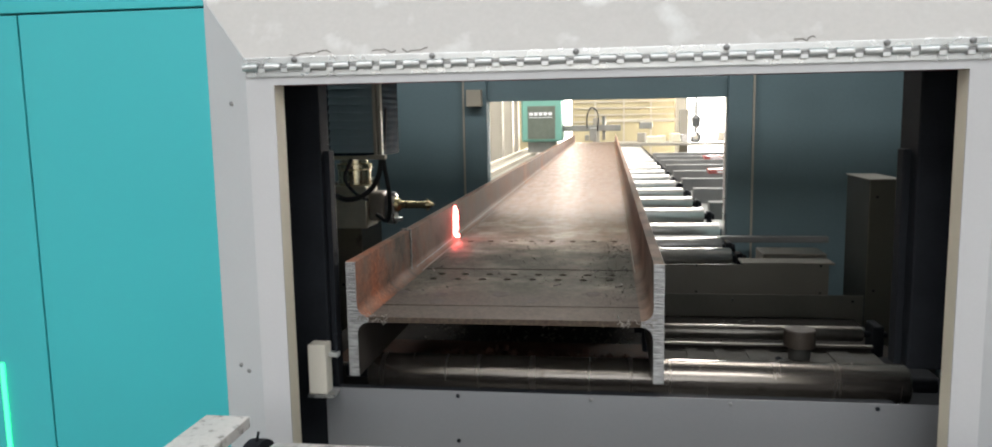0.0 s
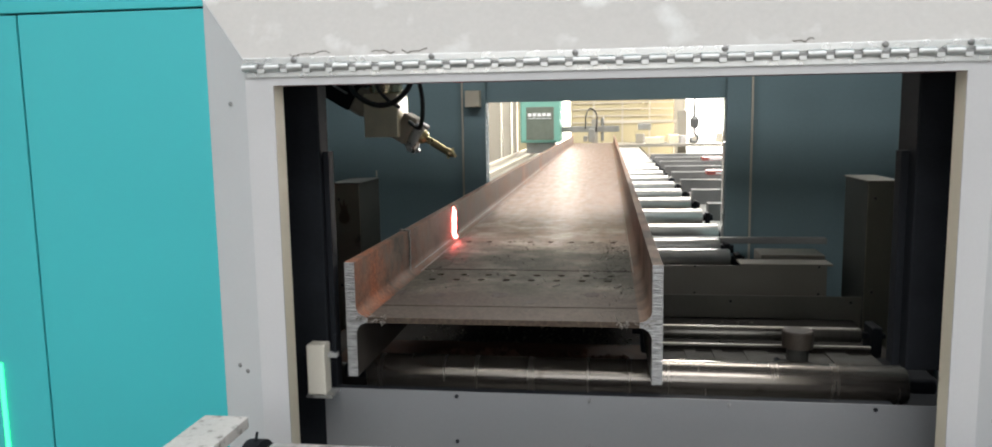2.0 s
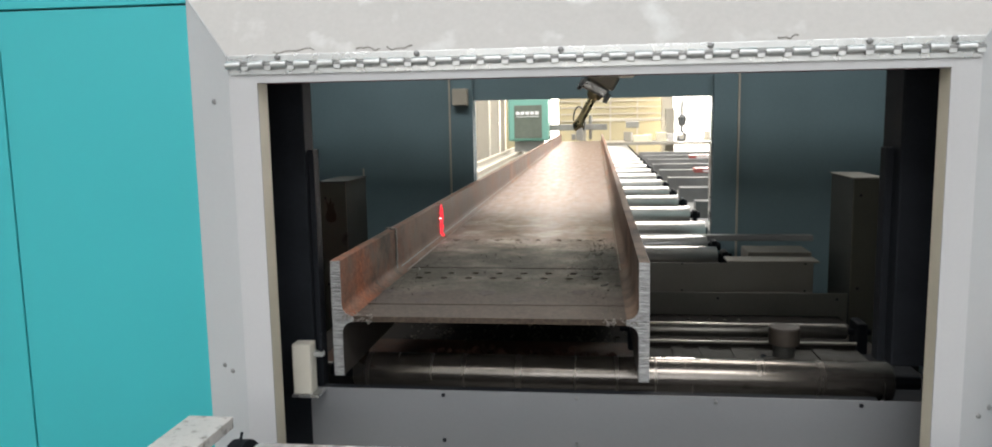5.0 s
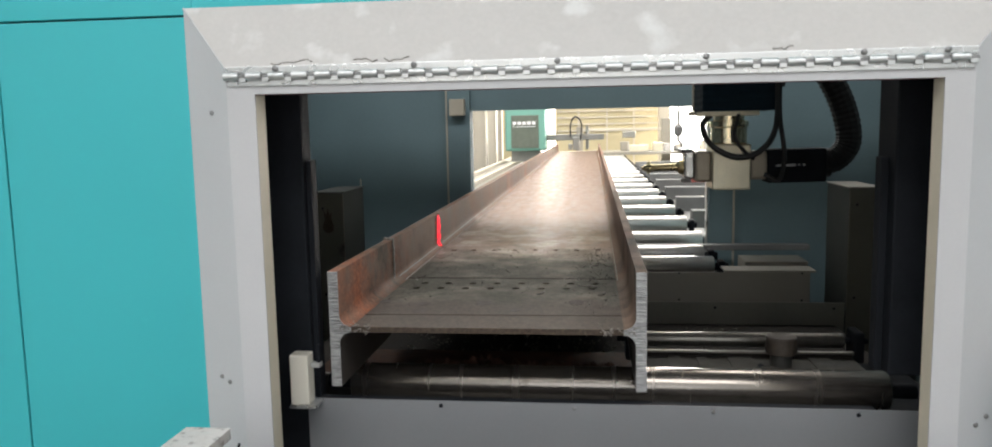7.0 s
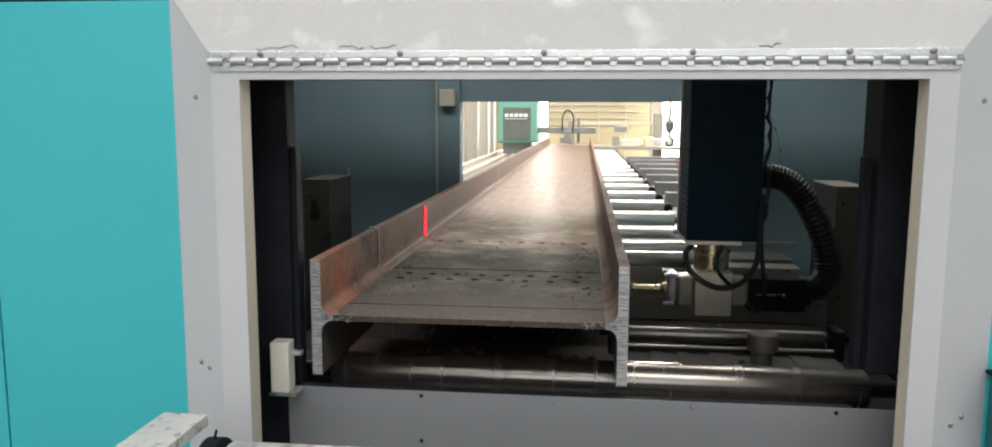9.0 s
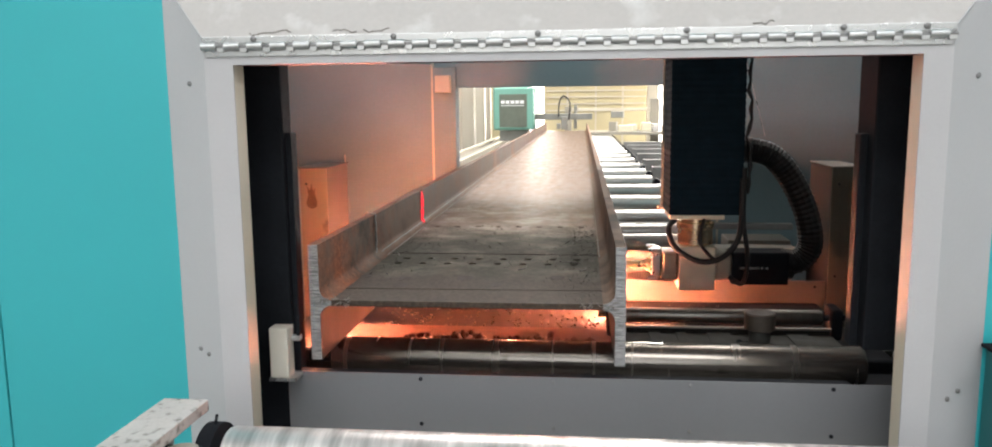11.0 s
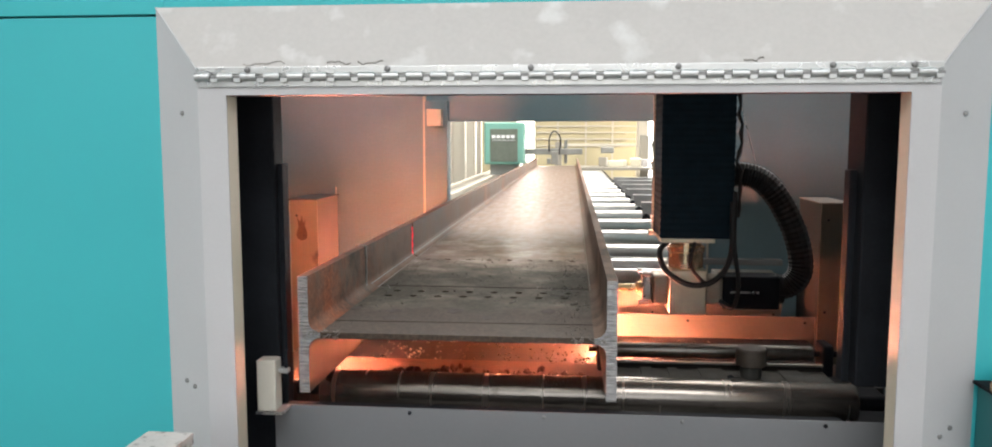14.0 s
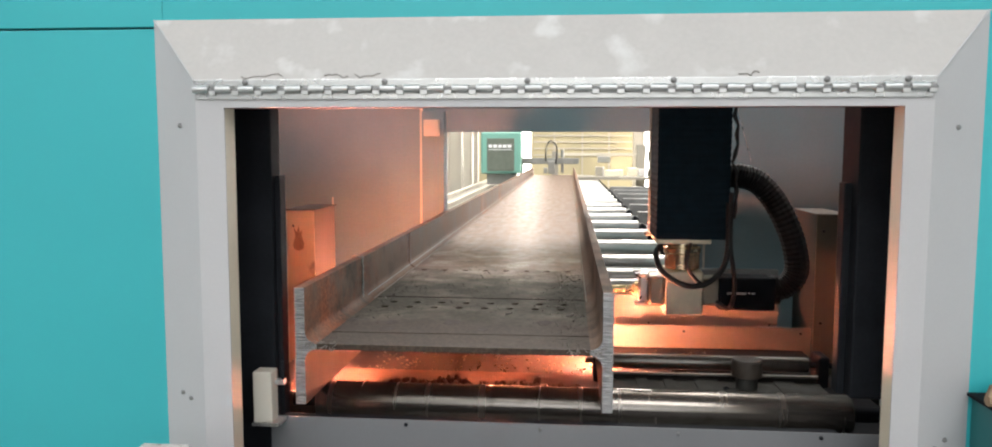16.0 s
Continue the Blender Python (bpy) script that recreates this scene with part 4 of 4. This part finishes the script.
    part("torch_barrel", lathe(bmesh.new(), [(0.175, 0.032), (0.19, 0.028), (0.20, 0.016), (0.292, 0.0145), (0.302, 0.017), (0.318, 0.016), (0.330, 0.009), (0.340, 0.005)],
                               (0, 0, 0), (-1, 0, 0)), TORCHSTEEL, t, "plasma torch barrel, steel tinted for warm light", smooth=True)
    part("nozzle_fitting", T((-0.312, 0, -0.024), (-0.312, 0, 0.024), 0.006, seg=8), TORCHSTEEL, t)
    for y, z in ((-0.05, 0.066), (-0.05, -0.05), (0.04, 0.066)):
        part("clamp_bolt", T((-0.19, y, z), (-0.15, y, z), 0.009, seg=8), ZINC, t)
    part("adapter", B(0.073, 0.14, -0.06, 0.06, -0.055, 0.055, 0.012), MOUNT, t, "dull grey adapter block")
    part("drive_motor", B(0.14, 0.36, -0.06, 0.06, -0.07, 0.06, 0.006), BLACK, t, "black servo drive")
    part("name_strip", B(0.17, 0.28, -0.0625, -0.0605, -0.006, 0.002), ZINC, t, "thin bright strip")
    part("end_cap", T((0.36, 0, -0.005), (0.385, 0, -0.005), 0.05, seg=16), RUBBER, t)
    hose = part("corrugated_hose", sweep(bmesh.new(), spline([(0.34, 0.0, 0.02), (0.40, -0.02, 0.02), (0.445, -0.03, 0.09), (0.425, -0.02, 0.22),
                                         (0.365, -0.01, 0.35), (0.295, 0.0, 0.435), (0.22, 0.01, 0.462), (0.14, 0.02, 0.455)], 96), 0.048, 12, 0.045),
                RUBBER, h, "thick black corrugated hose", smooth=False)
    return h, t, hose, bellows


HEAD, TILT, HOSE, BELLOWS = cutting_head()


def gantry():
    g = thing("gantry_beam", "dark steel gantry beam across the cutting room", "gantry")
    part("beam", B(RX0 + 0.002, RX1 - 0.002, HY + 0.20, HY + 0.34, 1.92, 2.14, 0.004), BLACK, g)
    for z in (1.95, 2.10):
        part("guide_rail", B(RX0 + 0.01, RX1 - 0.01, HY + 0.166, HY + 0.199, z, z + 0.03, 0.002), ZINC, g)


gantry()


# ---- hot metal and sparks ----
def hot_things():
    rnd = random.Random(9)
    g = []
    for name, label, material, w, y0, proud in (("hot_cut_edge", "white-hot molten edge of a fresh flange cut", HOT, 0.050, 1.315, 0.0185),
                                         ("cooling_cut_edge", "dull red cooling edge of a flange cut", WARM, 0.042, 1.324, 0.014)):
        bm = bmesh.new()
        n = 16
        last = None
        for i in range(n + 1):
            z = 0.965 + 0.128 * i / n
            lean = -0.012 * (1 - i / n) + rnd.uniform(-0.002, 0.002)
            k = w * (0.75 + 0.3 * math.sin(i * 1.7) * 0.5) * (1.35 if i == 0 else 1)
            ring = [bm.verts.new(p) for p in ((0, y0 + lean, z), (proud * (0.9 + 0.12 * math.sin(i * 1.3 + 1)) * (1.25 if i < 2 else 1) * (0.55 if i > n - 2 else 1), y0 + lean + k * 0.5, z), (0, y0 + lean + k, z), (-0.0015, y0 + lean + k * 0.5, z))]
            if last:
                for a in range(4):
                    bm.faces.new((last[a], last[(a + 1) % 4], ring[(a + 1) % 4], ring[a]))
            else:
                bm.faces.new(ring)
            last = ring
        bm.faces.new(last[::-1])
        o = solid(name, bm, material, label, "hot metal", "")
        g.append(o)
    jets = []
    # glowing clusters whose counts set how strongly walls and panels are lit
    for name, label, n, spread, ln, seed in (("spark_jet", "glowing orange sparks, set out of sight to light the room", 7, 0.020, 0.13, 1),
                                             ("spark_jet", "glowing orange sparks, set out of sight to light the room", 3, 0.024, 0.13, 2),
                                             ("spark_jet", "glowing orange sparks, set out of sight to light the room", 54, 0.026, 0.13, 3),
                                             ("spark_jet", "glowing orange sparks, set out of sight to light the room", 62, 0.016, 0.13, 4),
                                             ("spark_jet", "glowing orange sparks, set out of sight to light the room", 19, 0.022, 0.13, 5)):
        r2 = random.Random(seed)
        bm = bmesh.new()
        for i in range(n):
            a = Vector((r2.uniform(-0.035, 0.03), r2.uniform(-0.06, 0.06) if seed == 5 else r2.gauss(0, spread * 0.6), r2.gauss(0, spread * 0.6)))
            d = Vector((-1, r2.gauss(0, 0.12), r2.gauss(0, 0.12))).normalized() * r2.uniform(0.008, 0.035)
            tube(bm, a, a + d, 0.0034, 0.0012, 5)
        o = solid(name, bm, SPARK, label, "sparks", "", group="sparks")
        jets.append(o)
    flying = []
    for i in range(7):
        bm = tube(bmesh.new(), (0, 0, 0), (-0.012 - 0.004 * (i % 3), 0, 0.004), 0.0011, 0.0005, 5)
        flying.append(solid("flying_spark", bm, SPARKLET, "thin glowing spark thrown off by the cut", "sparks", "", group="flying sparks"))
    return g, jets, flying


HOTS, JETS, FLYING = hot_things()


# ---- outfeed roller table in front ----
def outfeed():
    r = thing("outfeed_roller", "bright worn steel roller of the outfeed table", "roller", (0, -0.45, 0.735))
    part("barrel", lathe(bmesh.new(), [(0, 0.04), (0.003, 0.062), (0.01, 0.065), (1.43, 0.065), (1.437, 0.062), (1.44, 0.04)], (-0.425, 0, 0), (1, 0, 0), 48),
         OUTROLL, r, smooth=True)
    part("collar", lathe(bmesh.new(), [(0, 0.055), (0.004, 0.072), (0.036, 0.072), (0.04, 0.055)], (-0.475, 0, 0), (1, 0, 0)), BLACK, r, "dark bearing collar", smooth=True)
    part("shaft", T((-0.56, 0, 0), (1.1, 0, 0), 0.022, seg=16), BLACK, r, smooth=True)
    part("grease_nipple", T((-0.452, 0, 0.068), (-0.446, 0, 0.092), 0.003, seg=8), BLACK, r)
    f = thing("outfeed_side_rail", "dusty cream painted steel rail of the outfeed table", "rail")
    part("top_flange", B(-0.585, -0.487, -1.75, -0.40, 0.815, 0.84, 0.002), DUSTY, f)
    part("rail_web", B(-0.58, -0.57, -1.75, -0.40, 0.55, 0.8148), DUSTY, f)
    for y in (-0.5, -1.7):
        part("leg", B(-0.58, -0.50, y - 0.04, y + 0.04, 0.0, 0.5498, 0.003), DUSTY, f)
    part("cross_tie", B(-0.56, 1.05, -0.51, -0.46, 0.55, 0.61, 0.003), DUSTY, f)
    part("bearing_housing", lathe(bmesh.new(), [(0, 0.04), (0.02, 0.042), (0.024, 0.038)], (-0.465, -0.565, 0.775), (0, 0, 1)), BLACK, f, "round dark bearing housing", smooth=True)
    part("bearing_cap", lathe(bmesh.new(), [(0.0245, 0.032), (0.028, 0.031)], (-0.465, -0.565, 0.775), (0, 0, 1)), CAB, f, smooth=True)
    s = thing("wall_shelf", "small dark steel shelf fixed to the teal front", "shelf")
    part("plate", B(1.155, 1.55, -0.27, YW - 0.002, 0.915, 0.923, 0.002), BLACK, s)
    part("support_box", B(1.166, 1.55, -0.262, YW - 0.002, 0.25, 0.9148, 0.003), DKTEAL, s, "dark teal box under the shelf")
    bm = bmesh.new()
    rnd = random.Random(4)
    for i in range(5):
        tube(bm, (1.146 + 0.012 * i, -0.255 + 0.02 * i, 0.936), (1.45 + 0.02 * i, -0.25 + 0.018 * i, 0.945), 0.012, 0.02, 7)
    solid("wood_offcuts", bm, RAG, "rough brown wood offcuts lying on the shelf", "wood", "")
    led = thing("led_strip", "green indicator light strip on the teal front", "indicator light")
    part("strip", B(-1.272, -1.261, YW - 0.008, YW - 0.001, 0.45, 0.86, 0.002), LED, led)


outfeed()


# ---- infeed conveyor behind the machine ----
def infeed():
    base = roller("conveyor_roller", "bright steel conveyor roller carrying the beam", -0.5, 0.93, 3.03, 0.06, CHROME, "conveyor rollers")
    for i in range(1, 17):
        copy_thing(base, pose(0, 3.03 + 0.815 * i, 0.74))
    for x0, x1, nm in ((0.96, 1.03, "conveyor_rail"), (-0.62, -0.55, "conveyor_rail")):
        r = thing(nm, "dark steel side rail of the infeed conveyor", "rail", (0, 0, 0), "conveyor rails")
        part("rail_beam", B(x0, x1, 2.95, 16.8, 0.55, 0.675, 0.004), TABLE, r)
        for i in range(4):
            part("leg", B(x0, x1, 3.4 + 4 * i, 3.5 + 4 * i, 0, 0.5498), TABLE, r)
    t = thing("transfer_table", "dark steel transfer table beside the conveyor", "table")
    for i in range(9):
        y = 3.5 + 1.25 * i
        part("skid_beam", B(1.08, 5.2, y, y + 0.14, 0.60, 0.74, 0.004), TABLE, t)
    part("long_beam", B(2.6, 2.75, 3.2, 15, 0.45, 0.5995), TABLE, t)
    part("long_beam", B(4.6, 4.75, 3.2, 15, 0.45, 0.5995), TABLE, t)
    part("table_deck", B(1.08, 5.2, 3.2, 15, 0.40, 0.449), TABLE, t)
    for x in (2.6, 4.6):
        for y in (4, 14):
            part("leg", B(x, x + 0.15, y, y + 0.15, 0, 0.3998), TABLE, t)
    for y, x0 in ((7.95, 1.45), (11.1, 1.75)):
        k = thing("red_pusher", "red painted pusher block on the transfer table", "pusher", (x0, y, 0.741), "pushers")
        part("body", B(0, 0.9, 0, 0.2, 0, 0.055, 0.006), RED, k)
        part("slot_plate", B(0.1, 0.6, -0.004, -0.001, 0.012, 0.035), WHITE, k)
    g = thing("carriage_rail", "pale steel rails of the feeding carriage", "rail")
    for x in (-1.15, -1.42):
        part("rail", B(x, x + 0.06, 3.1, 17.5, 0.76, 0.82, 0.004), COLUMN, g)
    part("rail_bed", B(-1.5, -1.05, 3.1, 17.5, 0.60, 0.7595, 0.004), CAB, g)
    for i in range(4):
        part("leg", B(-1.45, -1.1, 3.6 + 4.2 * i, 3.8 + 4.2 * i, 0, 0.5998), CAB, g)
    c = thing("feeding_carriage", "green feeding carriage with a dark front grille", "machine", (-0.875, 12.4, 0.82))
    part("housing", B(-0.40, 0.32, 0, 0.8, 0.19, 0.94, 0.03), HAZEGREEN, c)
    part("grille", B(-0.29, 0.20, -0.012, -0.002, 0.24, 0.82, 0.004), DARKPANEL, c, "dark front grille")
    for i in range(5):
        part("logo_bar", B(-0.26 + 0.085 * i, -0.195 + 0.085 * i, -0.02, -0.013, 0.655, 0.71), WHITE, c)
    part("logo_line", B(-0.26, 0.145, -0.02, -0.013, 0.615, 0.625), WHITE, c)
    part("truck", B(-0.3, 0.2, 0.1, 0.7, 0.0, 0.1895), ARM, c)
    part("arm", B(0.3195, 1.35, 0.3, 0.45, 0.36, 0.47, 0.006), ARM, c, "grey horizontal clamp arm")
    part("gripper", B(0.80, 0.92, 0.05, 0.298, 0.19, 0.42, 0.01), ARM, c)
    part("gripper_jaw", B(0.72, 0.79, 0.0, 0.2, 0.2, 0.3, 0.01), ARM, c)
    part("hose", sweep(bmesh.new(), spline([(0.75, 0.3, 0.42), (0.76, 0.25, 0.66), (0.84, 0.25, 0.78), (0.95, 0.25, 0.66), (0.93, 0.25, 0.36)], 24), 0.013), RUBBER, c, smooth=True)
    part("press_rod", T((1.05, 0.35, 0.2), (1.05, 0.35, 0.62), 0.03, seg=12), ARM, c)
    x = thing("cross_bar", "long pale steel bar across the far conveyor end", "bar")
    part("bar", B(0.0, 2.0, 16.9, 17.0, 1.30, 1.36, 0.004), COLUMN, x)
    part("post", B(1.85, 2.05, 16.85, 17.05, 0, 1.56, 0.004), CAB, x)
    part("post", B(-0.1, 0.05, 16.85, 17.05, 0, 1.4, 0.004), CAB, x)
    part("bracket", B(0.95, 1.25, 16.8, 16.898, 1.14, 1.29, 0.02), ARM, x)
    # hanging hook
    k = thing("crane_hook", "chain hoist hook hanging over the transfer table", "hook", (1.40, 9.0, 0))
    for i in range(36):
        part("chain_link", T((0, 0, 1.42 + 0.183 * i), (0, 0, 1.605 + 0.183 * i), 0.012 if i % 2 else 0.018, seg=8), ARM, k)
    part("hook_body", lathe(bmesh.new(), [(0, 0.02), (0.02, 0.05), (0.12, 0.06), (0.16, 0.03)], (0, 0, 1.28), (0, 0, 1), 14), TABLE, k, smooth=True)
    part("hook", sweep(bmesh.new(), spline([(0, 0, 1.28), (0.0, 0, 1.22), (0.05, 0, 1.17), (0.03, 0, 1.11), (-0.03, 0, 1.11), (-0.05, 0, 1.15)], 20), 0.018), TABLE, k, smooth=True)
    # clutter at the far end, in pale colours that stand for haze
    rnd = random.Random(21)
    for i in range(14):
        w, d, hgt = rnd.uniform(0.1, 0.35), rnd.uniform(0.1, 0.3), rnd.uniform(0.06, 0.22)
        px, py = rnd.uniform(0.35, 3.4), rnd.uniform(15.6, 16.6)
        q = thing("steel_offcut", "steel offcut paled with painted haze on the far table", "offcut", (px, py, 0.861), "offcuts")
        part("block", B(0, w, 0, d, 0, hgt, 0.01), rnd.choice((COLUMN, CAB, CAST, DUSTY)), q)
    b = thing("work_table", "long dark work table at the far end", "table")
    part("top", B(0.2, 4.5, 15.4, 16.8, 0.80, 0.86, 0.004), CAB, b)
    for lx in (0.3, 4.3):
        part("leg", B(lx, lx + 0.1, 15.9, 16.0, 0, 0.7998), CAB, b)


infeed()


# ---- movement ----
def motions():
    # seconds, x and z of the wrist, torch angle below +x, turn of the hose
    rows = [(0.0, -0.800, 1.100, 0, 180), (0.5, -0.800, 1.177, 2, 180), (1.0, -0.795, 1.315, 5, 180), (1.5, -0.775, 1.395, 15, 180),
            (2.0, -0.648, 1.478, 31, 180), (2.5, -0.496, 1.560, 48, 180), (3.0, -0.328, 1.608, 63, 180), (3.5, -0.160, 1.638, 75, 180),
            (4.0, 0.000, 1.660, 88, 170), (4.2, 0.070, 1.668, 95, 160), (4.8, 0.280, 1.695, 112, 100), (5.4, 0.500, 1.660, 135, 40),
            (5.9, 0.680, 1.550, 155, 10), (6.3, 0.750, 1.412, 168, 0), (6.5, 0.766, 1.365, 173, 0), (7.0, 0.805, 1.285, 179, 0), (7.5, 0.807, 1.105, 180, 0),
            (8.0, 0.807, 0.925, 180, 0), (8.5, 0.807, 0.778, 180, 0), (8.7, 0.807, 0.765, 180, 0), (9.3, 0.790, 0.775, 180, 0),
            (9.8, 0.760, 0.788, 180, 0), (10.4, 0.748, 0.794, 180, 0), (11.0, 0.748, 0.796, 180, 0), (12.5, 0.748, 0.808, 180, 0),
            (13.5, 0.748, 0.830, 180, 0), (14.5, 0.748, 0.852, 180, 0), (16.0, 0.748, 0.881, 180, 0)]
    walk(HEAD, [(t, pose(x, HY, z)) for t, x, z, a, q in rows])
    walk(TILT, [(t, pose(0, 0, 0, 0, a - 180, 0)) for t, x, z, a, q in rows])
    walk(HOSE, [(t, pose(0, 0, 0, 0, 0, q)) for t, x, z, a, q in rows])
    # the column turns with the hose
    walk(BELLOWS, [(t, pose(0.055 * q / 180, 0, 0, 0, 0, q)) for t, x, z, a, q in rows])
    # the cut cools: hot metal shrinks back into the slot
    walk(HOTS[0], [(0.0, pose(-0.3742, 0, 0)), (1.0, pose(-0.3752, 0, 0)), (2.5, pose(-0.378, 0, 0)), (4.0, pose(-0.382, 0, 0)),
                   (5.5, pose(-0.391, 0, -0.02)), (6.3, pose(-0.397, 0, -0.12)), (6.8, pose(-0.398, 0, -0.15)), (16.0, pose(-0.398, 0, -0.15))])
    walk(HOTS[1], [(0.0, pose(-0.3745, 0, 0)), (6.0, pose(-0.3745, 0, 0)), (8.7, pose(-0.376, 0, 0)), (11.0, pose(-0.3772, 0, 0)),
                   (12.5, pose(-0.379, 0, 0)), (14.0, pose(-0.383, 0, 0)), (15.0, pose(-0.388, 0, 0)), (16.0, pose(-0.391, 0, 0))])
    # sparks stay inside the wrist until the arc strikes
    # spots hidden by the beam, added to light walls, panels and cabinets
    ends = ((0.22, HY, 0.815), (0.0, 0.78, 0.885), (-0.53, 0.72, 0.87), (0.42, 1.33, 0.655), (-0.55, 2.12, 0.83))
    for j, (ex, ey, ez) in zip(JETS, ends):
        inside = [(t, pose(x, HY, z)) for t, x, z, a, q in rows if t < 9.7]
        shoot = [(9.8, pose(0.76, HY, 0.788)), (10.1, pose(ex, ey, ez))]
        flick = []
        for i in range(25):
            t = 10.3 + i * 0.2375
            flick.append((t, pose(ex + 0.02 * math.sin(i * 2.1), ey + 0.01 * math.cos(i * 1.7), ez + (max(0.0, t - 11.5) * 0.012 if ex < -0.3 else 0.0) + 0.006 * math.sin(i * 2.9), 25 * math.sin(i * 1.3), 0, 0)))
        walk(j, inside + shoot + flick)
    # single sparks fly towards the beam end again and again under the web
    rnd = random.Random(17)
    for j in FLYING:
        track = [(t, pose(x, HY, z)) for t, x, z, a, q in rows if t < 9.7] + [(9.8, pose(0.76, HY, 0.788))]
        t = 10.2 + rnd.uniform(0, 0.5)
        while t < 15.7:
            x, y = rnd.uniform(-0.30, 0.33), rnd.uniform(0.25, 1.1)
            track.append((t, pose(x, y, rnd.uniform(0.83, 0.925), 0, rnd.uniform(-40, 40), rnd.uniform(-40, 40))))
            t += rnd.uniform(0.2, 0.45)
        track.append((16.0, pose(rnd.uniform(-0.2, 0.2), rnd.uniform(0.2, 0.8), 0.87)))
        walk(j, track)


motions()
